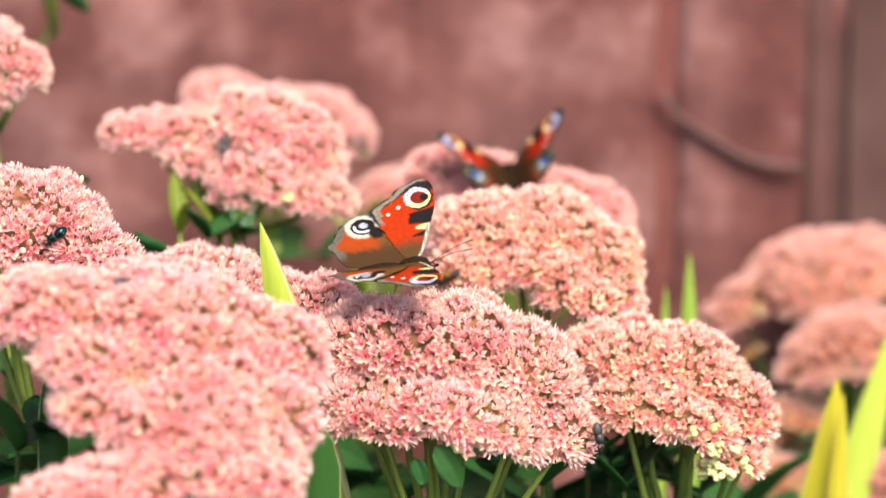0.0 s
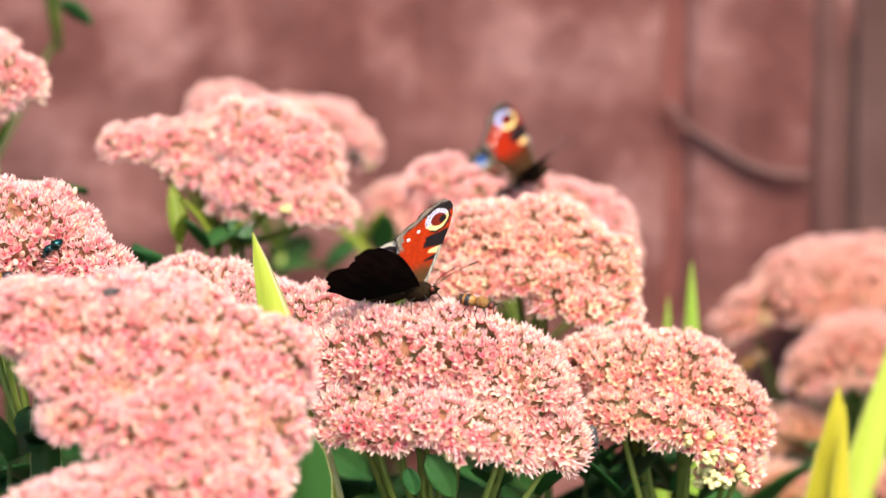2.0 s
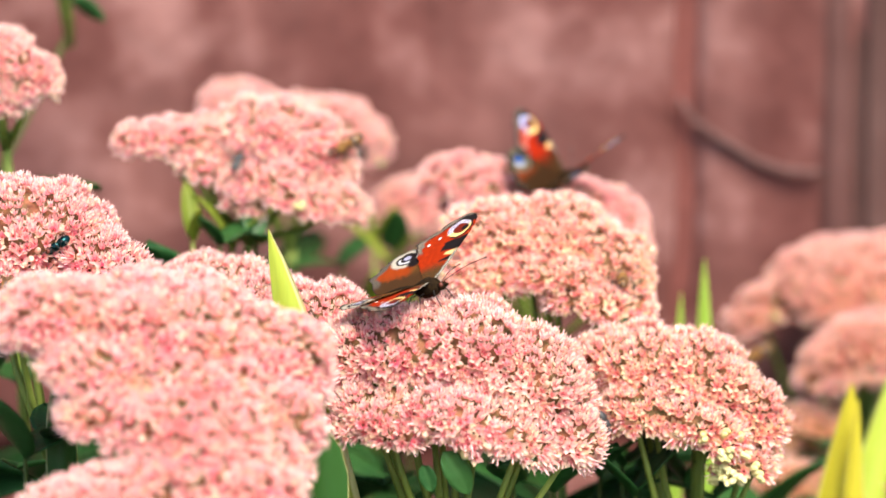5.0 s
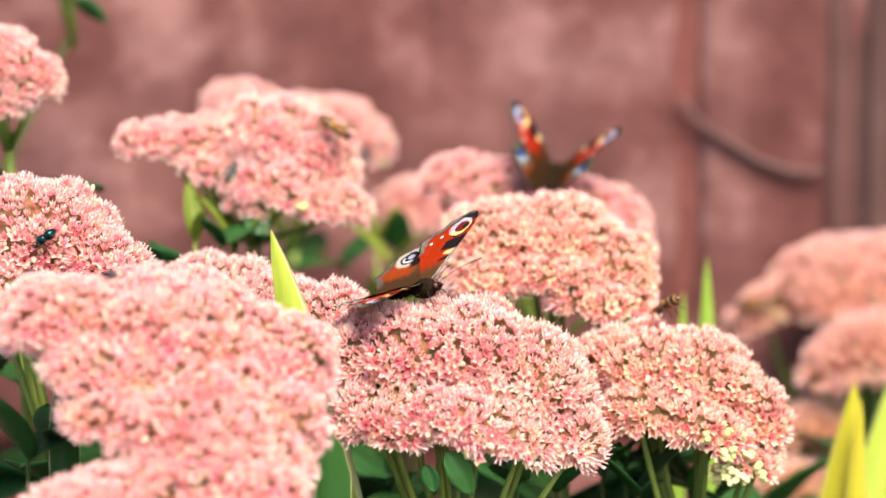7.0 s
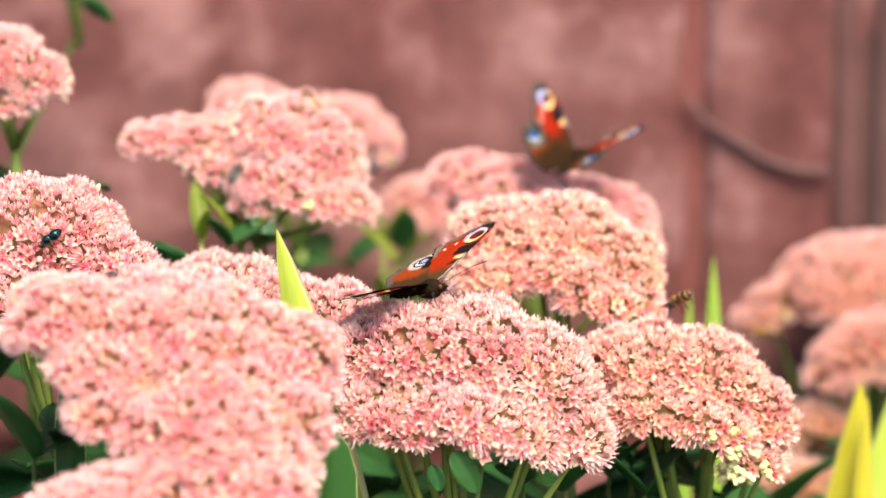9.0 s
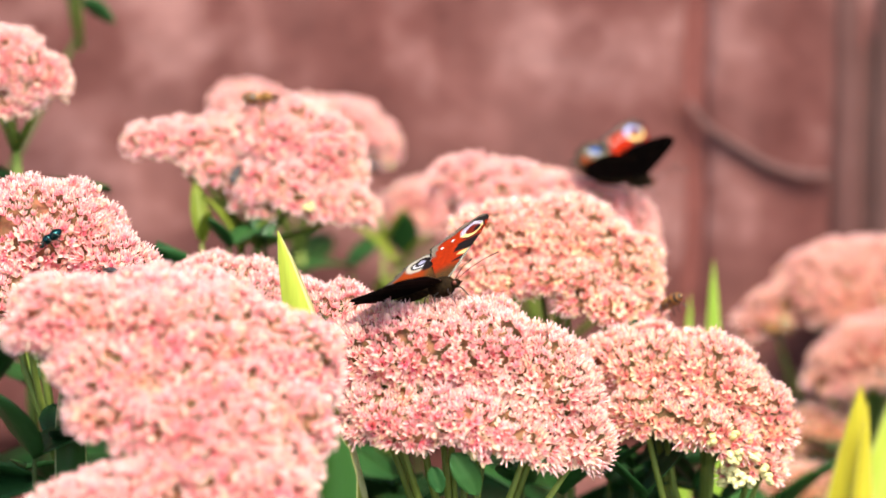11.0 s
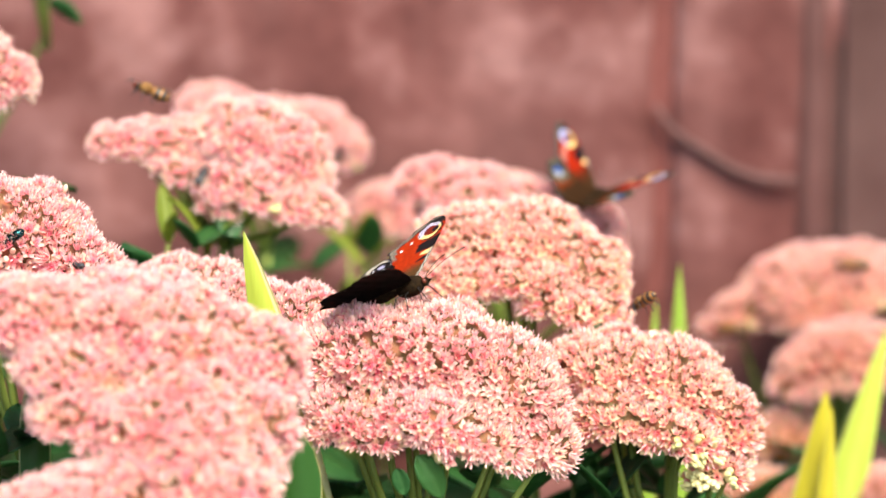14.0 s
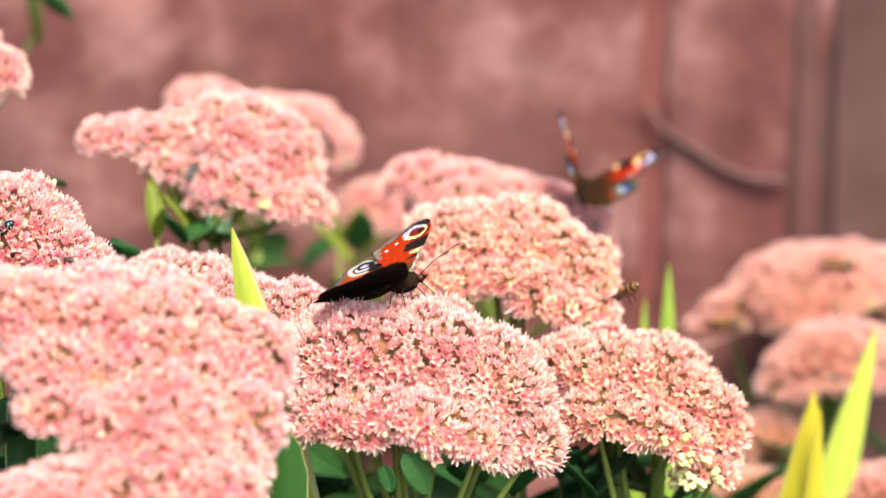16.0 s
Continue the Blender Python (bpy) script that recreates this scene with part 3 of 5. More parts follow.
def hind_colours(u, v):
    low, high = np.interp(u, *HIND_LOW), np.interp(u, *HIND_HIGH)
    n1, n2, n3 = speckle(u, v, 0.8, 13), speckle(u, v, 3.0, 18), speckle(u, v, 6.5, 31)
    col = np.tile(np.array((0.11, 0.045, 0.010)), (len(u), 1)) * (1 + 0.30 * n2[:, None] + 0.2 * n3[:, None])
    col = over(col, smoothstep(8.5, 4.0, u + 0.9 * n1), (0.050, 0.023, 0.008))
    red = smoothstep(4.0, 7.0, u + 0.8 * n1) * smoothstep(-5.0, -8.0, v + 0.8 * n1) * smoothstep(13.5, 11.0, u + 0.3 * n1)
    col = over(col, red * (1 - 0.25 * np.clip(n3, 0, 1)), (0.27, 0.036, 0.004))
    rim = np.minimum(v - low, (18.3 - u) * 1.3)
    grey = smoothstep(3.2, 1.8, rim + 0.8 * n1) * smoothstep(2.0, 5.0, u)
    col = over(col, grey, (0.105, 0.088, 0.068))
    col = over(col, grey * smoothstep(0.05, 0.35, n3), (0.048, 0.040, 0.032))
    du, dv = u - 13.4, v + 10.5
    r = np.sqrt(du ** 2 * 1.05 + dv ** 2 * 0.80) + 0.25 * n1
    # pale halo, black inner wedge, black eye with a lilac heart
    halo = smoothstep(4.7, 3.7, r + 0.3 * n2)
    col = over(col, halo, (0.42, 0.38, 0.30))
    col = over(col, halo * smoothstep(0.15, 0.4, n3) * smoothstep(3.6, 4.6, r), (0.13, 0.11, 0.085))
    col = over(col, smoothstep(0.6, -0.5, np.hypot((du + 2.6) * 0.9, dv - 3.4) - 1.9 + 0.3 * n1), INK)
    col = over(col, smoothstep(3.1, 2.7, r), INK)
    heart = smoothstep(1.25, 0.75, np.hypot(du - 0.3, (dv - 0.2) * 0.9) + 0.3 * n2)
    col = over(col, heart, (0.38, 0.37, 0.50))
    col = over(col, heart * smoothstep(0.1, 0.35, n3), (0.10, 0.09, 0.16))
    col = over(col, smoothstep(0.45, 0.2, np.abs(np.hypot(du, dv * 0.9) - 1.95)) * smoothstep(0.2, 1.0, -du - 0.5 * dv), (0.62, 0.60, 0.62))
    col = over(col, smoothstep(0.35, 0.15, rim), (0.020, 0.016, 0.012))
    return np.clip(col, 0, 1)


def deep_fore_colours(u, v):
    """The forewing of a darker butterfly: deeper red, more brown at the base, bluer eyes."""
    col = fore_colours(u, v)
    red = smoothstep(0.30, 0.12, col[:, 1] / np.maximum(col[:, 0], 0.01))
    col = col * (1 - red[:, None] * np.array((0.12, 0.45, 0.4)))
    lilac = smoothstep(0.95, 1.05, col[:, 2] / np.maximum(col[:, 0], 0.01)) * smoothstep(0.1, 0.3, col[:, 2])
    col = over(col, lilac, (0.36, 0.40, 0.66))
    col = over(col, smoothstep(12.0, 6.0, u + 1.2 * speckle(u, v, 0.9, 5)) * 0.85, (0.030, 0.012, 0.003))
    rim = smoothstep(1.7, 1.0, v - np.interp(u, *FORE_LOW)) * smoothstep(11.0, 14.0, u)
    return np.clip(over(col, rim, (0.020, 0.017, 0.022)), 0, 1)


def deep_hind_colours(u, v):
    """The hindwing of a darker butterfly: mostly brown, with a dull halo and a blue eye."""
    col = hind_colours(u, v)
    n1 = speckle(u, v, 0.9, 5)
    r = np.hypot(u - 13.4, (v + 10.5) * 0.9) + 0.3 * n1
    col = over(col, smoothstep(5.2, 4.2, r) * smoothstep(2.4, 3.1, r), (0.095, 0.085, 0.055))
    col = over(col, smoothstep(2.0, 1.4, r), (0.018, 0.065, 0.21))
    col = over(col, smoothstep(11.0, 6.0, u + 1.5 * n1), (0.026, 0.011, 0.003))
    col = over(col, smoothstep(3.0, 1.4, v - np.interp(u, *HIND_LOW) + 0.5 * n1) * smoothstep(3.0, 6.0, u), (0.030, 0.024, 0.018))
    return np.clip(col * (1 - 0.25 * smoothstep(0.3, 0.12, col[:, 1] / np.maximum(col[:, 0], 0.01))[:, None]), 0, 1)


def wing_mesh(low, high, paint, mirror, nu, nv):
    """A wing: a painted upper sheet and a dark lower sheet, hinged at the origin. u runs outwards, v forwards, in millimetres."""
    verts, faces, mats, cols = [], [], [], []
    top = high[0][-1]
    us = np.linspace(0, top, nu)
    for sheet in (0, 1):
        U, V = [], []
        for i, u in enumerate(us):
            lo, hi = np.interp(u, *low), np.interp(u, *high)
            lo += 0.28 * math.sin(u * 2.1) * (1 if u > top * 0.3 else 0)
            for k in range(nv):
                U.append(u)
                V.append(lo + (hi - lo) * k / (nv - 1))
        U, V = np.array(U), np.array(V)
        lift = 0.9 * np.sin(U / top * 2.6) + 0.10 * np.sin(V * 1.6) * U / top - sheet * 0.12
        o = len(verts)
        sign = -1 if mirror else 1
        verts += [(v * 0.001, sign * u * 0.001, z * 0.001) for u, v, z in zip(U, V, lift)]
        cols.append(paint(U, V) if sheet == 0 else np.tile(np.array((0.01, 0.008, 0.007)), (len(U), 1)))
        for i in range(nu - 1):
            for k in range(nv - 1):
                a, b = o + i * nv + k, o + (i + 1) * nv + k
                q = (a, a + 1, b + 1, b)
                if (sheet == 0) != mirror:
                    q = q[::-1]
                faces.append(q)
                mats.append(sheet)
    me = mesh_of("wing", verts, faces, [WING, WING_UNDER], mats)
    layer = me.attributes.new("scales", "FLOAT_COLOR", "POINT")
    rgba = np.ones((len(verts), 4), dtype=np.float32)
    rgba[:, :3] = np.concatenate(cols)
    layer.data.foreach_set("color", rgba.ravel())
    return me


WINGS, DEEP_WINGS = {}, {}
for _side, _mirror in (("left", False), ("right", True)):
    WINGS["fore", _side] = wing_mesh(FORE_LOW, FORE_HIGH, fore_colours, _mirror, 120, 96)
    WINGS["hind", _side] = wing_mesh(HIND_LOW, HIND_HIGH, hind_colours, _mirror, 84, 110)
    DEEP_WINGS["fore", _side] = wing_mesh(FORE_LOW, FORE_HIGH, deep_fore_colours, _mirror, 80, 64)
    DEEP_WINGS["hind", _side] = wing_mesh(HIND_LOW, HIND_HIGH, deep_hind_colours, _mirror, 60, 74)


def butterfly(label, sheets):
    """Head towards +x, back up, wings hinged along the body."""
    top = thing("butterfly", Matrix(), label, "butterfly", "peacock butterflies on the flower heads")
    v, f = egg(0.0043, 0.0026, 0.0027, (0.0006, 0, -0.0010), 10, 12, 0.1, 0.12)
    child("thorax", mesh_of("thorax", v, f, [BODY]), top)
    v, f = egg(0.0062, 0.0015, 0.0015, (-0.0088, 0, -0.0006), 12, 12, 0.3, 0.08)
    child("abdomen", mesh_of("abdomen", v, f, [BODY]), top)
    v, f = joined([egg(0.0013, 0.0013, 0.0012, (0.0051, 0, -0.0013), 8, 10, 0.0, 0.1), tube([(0.0059, 0, -0.0014), (0.0073, 0, -0.0012)], [0.0006, 0.0002], 6)])
    head = child("head", mesh_of("head", v, f, [BODY]), top)
    for s in (-1, 1):
        v, f = egg(0.0006, 0.0005, 0.0007, (0.0055, s * 0.0010, -0.0010), 6, 8)
        child("eye", mesh_of("eye", v, f, [REDEYE]), head)
        tipx, tipy, tipz = 0.0165, s * 0.0066, 0.0030
        path = [Vector((0.0056, s * 0.0005, -0.0003)).lerp(Vector((tipx, tipy, tipz)), k / 6) + Vector((0, 0, 0.0006 * math.sin(k / 6 * 3.14))) for k in range(7)]
        v, f = tube(path, [0.00010] * 5 + [0.00017, 0.00022], 6)
        child("antenna", mesh_of("antenna", v, f, [DARK]), head, None, "thin dark antenna with a clubbed tip")
        for k, (x, reach, back) in enumerate(((0.0030, 0.0040, 0.003), (0.0008, 0.0050, -0.001), (-0.0012, 0.0045, -0.004))):
            v, f = tube([(x, s * 0.0010, -0.002), (x + back * 0.4, s * reach * 0.8, -0.0024), (x + back, s * reach, -0.0066)], [0.00024, 0.0002, 0.00012], 5)
            child("leg", mesh_of("leg", v, f, [DARK]), top)
    wings = {}
    for side, s in (("left", 1), ("right", -1)):
        for pair in ("hind", "fore"):
            z = 0.0004 if pair == "fore" else 0.0001
            wings[pair, side] = child(pair + "wing", sheets[pair, side], top, pose(0.0018 if pair == "fore" else -0.0012, s * 0.0012, z), "rust-red wing with black, cream and lilac eyespots")
    return top, wings


def beat(wings, rows, raised=-2.5):
    """Key the wings: seconds, the left wing's angle and the right wing's above the level; the right hindwing is held off its forewing by a set angle."""
    for (pair, side), ob in wings.items():
        s = 1 if side == "left" else -1
        x, z = (0.0018, 0.0004) if pair == "fore" else (-0.0012, 0.0001)
        set_off = 0.0 if pair == "fore" else raised if side == "right" else -2.5
        walk(ob, [(t, pose(x, s * 0.0012, z, s * ((a if s > 0 else b) + set_off))) for t, a, b in rows])


# ---- bees and flies ----
def insect(name, label, category, body, belly, bands=None, size=1.0, spread=25, fur=None):
    """Head towards +x. Bee or fly: head, thorax, abdomen, two wings, six legs."""
    k = size
    top = thing(name, Matrix(), label, category)
    v, f = egg(0.0022 * k, 0.0019 * k, 0.0018 * k, (0.0008 * k, 0, 0.0022 * k), 8, 12, 0.0, 0.1)
    child("thorax", mesh_of("thorax", v, f, [fur or body]), top)
    long = 0.0031 if bands else 0.0027
    v, f = egg(long * k, 0.0020 * k, 0.0019 * k, (-(long + (0.0008 if bands else 0.0001)) * k, 0, 0.0019 * k), 14, 12, 0.2)
    me = mesh_of("abdomen", v, f, [belly, bands or belly], [1 if i // 12 < 4 or (i // 12) % 3 == 1 else 0 for i in range(len(f))])
    child("abdomen", me, top)
    v, f = egg(0.0011 * k, 0.0015 * k, 0.0013 * k, (0.0037 * k, 0, 0.0020 * k), 8, 10)
    head = child("head", mesh_of("head", v, f, [body]), top)
    for s in (-1, 1):
        v, f = egg(0.0007 * k, 0.0006 * k, 0.0010 * k, (0.0040 * k, s * 0.0011 * k, 0.0022 * k), 6, 8)
        child("eye", mesh_of("eye", v, f, [REDEYE]), head)
        v, f = tube([(0.0045 * k, s * 0.0004 * k, 0.0024 * k), (0.0058 * k, s * 0.0010 * k, 0.0030 * k), (0.0068 * k, s * 0.0016 * k, 0.0022 * k)], [0.00016 * k] * 3, 5)
        child("antenna", mesh_of("antenna", v, f, [DARK]), head)
        verts, n = [], 10
        for i in range(n):
            a = 2 * math.pi * i / n
            verts.append((-0.0042 * k + 0.0042 * k * math.cos(a), s * (0.0002 + 0.0013 * k * math.sin(a) * (1 - 0.35 * math.cos(a))), 0))
        verts += [(x, y, -0.00006) for x, y, _ in verts]
        faces = [tuple(range(n)), tuple(range(2 * n - 1, n - 1, -1))] + [(i, (i + 1) % n, n + (i + 1) % n, n + i) for i in range(n)]
        child("wing", mesh_of("wing", verts, faces, [MEMBRANE], smooth=False), top, pose(0.0002 * k, s * 0.0012 * k, 0.0038 * k, s * 12, -8, -s * spread), "clear veined wing")
        for x, back in ((0.0022, 0.0016), (0.0008, -0.0004), (-0.0008, -0.0026)):
            v, f = tube([(x * k, s * 0.0010 * k, 0.0012 * k), ((x + back * 0.4) * k, s * 0.0030 * k, 0.0018 * k), ((x + back) * k, s * 0.0036 * k, -0.0012 * k)], [0.0003 * k, 0.00024 * k, 0.00014 * k], 5)
            child("leg", mesh_of("leg", v, f, [DARK]), top)
    return top


# ---- the wall behind the bed ----
def stone_block(rnd, x0, x1, z0, z1, y):
    """A rough block of sandstone with worn edges and an uneven face."""
    bm = bmesh.new()
    nx, nz = 40, 40
    grid = []
    w, h = x1 - x0, z1 - z0
    seed = rnd.uniform(0, 50)
    for i in range(nx + 1):
        row = []
        for k in range(nz + 1):
            a, b = i / nx, k / nz
            edge = min(a * w, (1 - a) * w, b * h, (1 - b) * h)
            round_off = 0.0025 * max(0.0, 1 - edge / 0.020) ** 2
            p = Vector((x0 + a * w, 0, z0 + b * h))
            wob = 0.006 * noise.noise(Vector((p.x * 14, seed, p.z * 14)))
            inner = min(1.0, edge / 0.03)
            depth = round_off + 0.006 * inner * noise.noise(Vector((p.x * 9 + seed, 1, p.z * 9))) + 0.002 * inner * noise.noise(Vector((p.x * 26, seed, p.z * 26)))
            row.append(bm.verts.new((p.x + wob, y + min(depth, 0.0032), p.z + wob)))
        grid.append(row)
    for i in range(nx):
        for k in range(nz):
            bm.faces.new((grid[i][k], grid[i + 1][k], grid[i + 1][k + 1], grid[i][k + 1]))
    rim = [e for e in bm.edges if e.is_boundary]
    made = bmesh.ops.extrude_edge_only(bm, edges=rim)
    for g in made["geom"]:
        if isinstance(g, bmesh.types.BMVert):
            g.co.y = y + 0.10
    bmesh.ops.recalc_face_normals(bm, faces=bm.faces)
    me = bpy.data.meshes.new("stone")
    bm.to_mesh(me)
    bm.free()
    me.materials.append(STONE_DARK if x1 < -0.2 and x0 > -0.6 else STONE)
    me.polygons.foreach_set("use_smooth", [True] * len(me.polygons))
    return me


def box(name, x0, x1, y0, y1, z0, z1, mat, bevel=0.0):
    bm = bmesh.new()
    bmesh.ops.create_cube(bm, size=1.0)
    for q in bm.verts:
        q.co = Vector(((x0 + x1) / 2 + q.co.x * (x1 - x0), (y0 + y1) / 2 + q.co.y * (y1 - y0), (z0 + z1) / 2 + q.co.z * (z1 - z0)))
    if bevel:
        bmesh.ops.bevel(bm, geom=list(bm.edges), offset=bevel, segments=2, affect="EDGES")
    me = bpy.data.meshes.new(name)
    bm.to_mesh(me)
    bm.free()
    me.materials.append(mat)
    return me


WALL_Y = 0.355


def build_wall():
    rnd = random.Random(7)
    wall = tagged(new("wall", box("wall", -2.2, 2.2, WALL_Y + 0.0034, WALL_Y + 0.30, -0.05, 1.35, JOINT)), "pinkish-brown sandstone wall behind the flower bed", "wall", kind="structure")
    xs = JOINTS
    rows = [0.0, 0.235, 0.362, 0.80, 1.06, 1.34]
    for r in range(len(rows) - 1):
        shift = 0.0 if r == 2 else rnd.uniform(-0.06, 0.06)
        for a, b in zip(xs, xs[1:]):
            child("stone", stone_block(rnd, a + (0.0035 if abs(a - RED_JOINT) < 0.001 and not shift else 0.0002) + shift, b - (0.0035 if abs(b - RED_JOINT) < 0.001 and not shift else 0.0002) + shift, rows[r] + 0.005, rows[r + 1] - 0.005, WALL_Y + rnd.uniform(-0.0005, 0.0005)), wall)


JOINTS = [-2.2, -1.95, -1.7, -1.5, -1.22, -1.0, -0.75, -0.52, -0.23, 0.082, 0.31, 0.46, 0.7, 0.95, 1.2, 1.5, 1.75, 1.98, 2.2]
RED_JOINT = 0.082
build_wall()
post = thing("wooden_post", pose(0.1337, 0.354, 0), "weathered grey-brown post in front of the stone wall", "post")
child("shaft", box("shaft", 0.012, 0.09, -0.003, 0.04, -0.04, 1.2, POST, 0.004), post)
child("edge_strip", box("edge_strip", 0.0, 0.011, -0.0005, 0.03, -0.04, 1.2, POST_PALE, 0.002), post, None, "paler strip along the edge of the post")
_v, _f = tube([(0.0800, 0.3535, 0.4965), (0.0863, 0.3535, 0.4875), (0.0978, 0.3535, 0.4797), (0.1092, 0.3535, 0.4727), (0.1207, 0.3535, 0.4691), (0.1328, 0.3535, 0.4687)], [0.0013, 0.0014, 0.0016, 0.0017, 0.0017, 0.0015], 8)
tagged(new("creeper_stem", mesh_of("creeper_stem", _v, _f, [BARK])), "dry dark brown creeper stem against the stone wall", "stem")
ground_bm = bmesh.new()
bmesh.ops.create_grid(ground_bm, x_segments=60, y_segments=60, size=1.0)
for q in ground_bm.verts:
    x, y = q.co.x, q.co.y
    q.co = Vector((x * (2 + 400 * abs(x) ** 6), y * (2 + 400 * abs(y) ** 6), 0))
    q.co.z = 0.012 * noise.noise(q.co * 7) - 0.012
ground_me = bpy.data.meshes.new("ground")
ground_bm.to_mesh(ground_me)
ground_bm.free()
ground_me.materials.append(SOIL)
tagged(new("ground", ground_me), "dark garden soil", "ground", kind="structure")


# ---- the sedum shoots ----
CENTRE_SHOOT = sedum([((0.0027, 0.0160, 0.4631), 0.0311, 0.0139, 14),
       ((-0.0162, -0.0131, 0.4728), 0.0200, 0.0157, 0),
       ((0.0053, -0.0081, 0.4707), 0.0241, 0.0177, 14),
       ((0.0229, -0.0112, 0.4628), 0.0192, 0.0173, 35),
       ((0.0316, -0.0185, 0.4494), 0.0112, 0.0118, 25),
       ((-0.0200, -0.0240, 0.4571), 0.0156, 0.0105, 2),
       ((-0.0010, -0.0256, 0.4578), 0.0177, 0.0108, 4),
       ((0.0149, -0.0242, 0.4529), 0.0146, 0.0092, 18),
       ((-0.0128, -0.0304, 0.4543), 0.0095, 0.0066, 0),
       ((-0.0287, -0.0007, 0.4690), 0.0145, 0.0149, -8)], 1, "pink flowering sedum shoot on which a butterfly rests", singles=300, low=-0.42, branches=2, dry_zones=(((-0.0147, -0.0336, 0.4830), 0.003), ((0.0275, -0.0429, 0.4593), 0.0025)))
sedum([((0.0670, 0.0648, 0.4469), 0.0290, 0.0145, 20),
       ((0.0561, 0.0459, 0.4560), 0.0218, 0.0143, 8),
       ((0.0743, 0.0394, 0.4522), 0.0200, 0.0159, 30),
       ((0.0873, 0.0325, 0.4409), 0.0106, 0.0146, 12),
       ((0.0547, 0.0281, 0.4470), 0.0133, 0.0096, 0),
       ((0.0721, 0.0278, 0.4441), 0.0162, 0.0099, 15),
       ((0.0850, 0.0260, 0.4326), 0.0086, 0.0070, 0)], 2, "pink sedum shoot with pale yellow buds along its lower rim", top_leaf=0.045, leaves=9, singles=300, low=-0.42, branches=2, bud_share=0.012, petal=PETAL_PEACH, bud_zone=((0.0801, 0.0134, 0.4331), 0.013))
sedum([((0.0266, 0.1090, 0.4826), 0.0262, 0.0148, 14),
       ((0.0143, 0.0864, 0.4876), 0.0192, 0.0133, 5),
       ((0.0333, 0.0868, 0.4886), 0.0205, 0.0133, 20),
       ((0.0469, 0.0802, 0.4788), 0.0144, 0.0144, 30),
       ((0.0100, 0.0748, 0.4799), 0.0139, 0.0087, 0),
       ((0.0433, 0.0711, 0.4736), 0.0161, 0.0080, 8),
       ((0.0305, 0.0751, 0.4798), 0.0161, 0.0077, 10),
       ((0.0552, 0.0697, 0.4707), 0.0067, 0.0056, 20)], 3, "pink sedum shoot behind the butterfly", singles=300, low=-0.42, branches=2, petal=PETAL_PEACH, dry_zones=(((0.0141, 0.0489, 0.4904), 0.0055), ((0.0367, 0.0480, 0.4853), 0.004)))
sedum([((0.0238, 0.1999, 0.4802), 0.0274, 0.0124, 12),
       ((0.0014, 0.1863, 0.4915), 0.0137, 0.0093, 0),
       ((0.0135, 0.1808, 0.4880), 0.0163, 0.0107, 6),
       ((0.0237, 0.1876, 0.4856), 0.0216, 0.0108, 8),
       ((0.0441, 0.1846, 0.4779), 0.0178, 0.0149, 25),
       ((0.0555, 0.1785, 0.4714), 0.0085, 0.0089, 25)], 4, "pale pink sedum shoot close to the stone wall", singles=150)
sedum([((-0.0784, -0.0545, 0.4846), 0.0336, 0.0167, 8),
       ((-0.0748, -0.0796, 0.4919), 0.0298, 0.0172, 10),
       ((-0.1015, -0.0832, 0.4965), 0.0189, 0.0129, -4),
       ((-0.0484, -0.0803, 0.4858), 0.0172, 0.0148, 18),
       ((-0.0886, -0.0953, 0.4844), 0.0193, 0.0113, 5),
       ((-0.0673, -0.0927, 0.4800), 0.0243, 0.0139, 14),
       ((-0.0654, -0.1007, 0.4688), 0.0288, 0.0157, 16),
       ((-0.0469, -0.0991, 0.4707), 0.0137, 0.0134, 10),
       ((-0.0859, -0.1031, 0.4739), 0.0172, 0.0104, 12),
       ((-0.0580, -0.1132, 0.4602), 0.0203, 0.0115, 5),
       ((-0.0922, -0.1192, 0.4519), 0.0202, 0.0136, -20),
       ((-0.0784, -0.1163, 0.4557), 0.0158, 0.0129, 0)], 5, "large pink sedum shoot with a three-lobed head", singles=300, bud_share=0.002, dry_zones=(((-0.0639, -0.1183, 0.4922), 0.003), ((-0.0770, -0.1305, 0.4807), 0.003), ((-0.0922, -0.1174, 0.4972), 0.003)))
sedum([((-0.1237, 0.0375, 0.4917), 0.0248, 0.0214, 6),
       ((-0.1212, 0.0183, 0.4977), 0.0247, 0.0216, 8),
       ((-0.1001, 0.0081, 0.4958), 0.0131, 0.0102, 25),
       ((-0.1258, -0.0046, 0.4831), 0.0119, 0.0135, 0)], 6, "pink sedum shoot with a green fly on it", singles=300)
sedum([((-0.0636, 0.0577, 0.4746), 0.0250, 0.0115, 8),
       ((-0.0701, 0.0424, 0.4805), 0.0194, 0.0122, 3),
       ((-0.0506, 0.0359, 0.4766), 0.0213, 0.0106, 10),
       ((-0.0376, 0.0220, 0.4778), 0.0153, 0.0108, 8)], 7, "pink sedum shoot half hidden behind a larger head", singles=150)
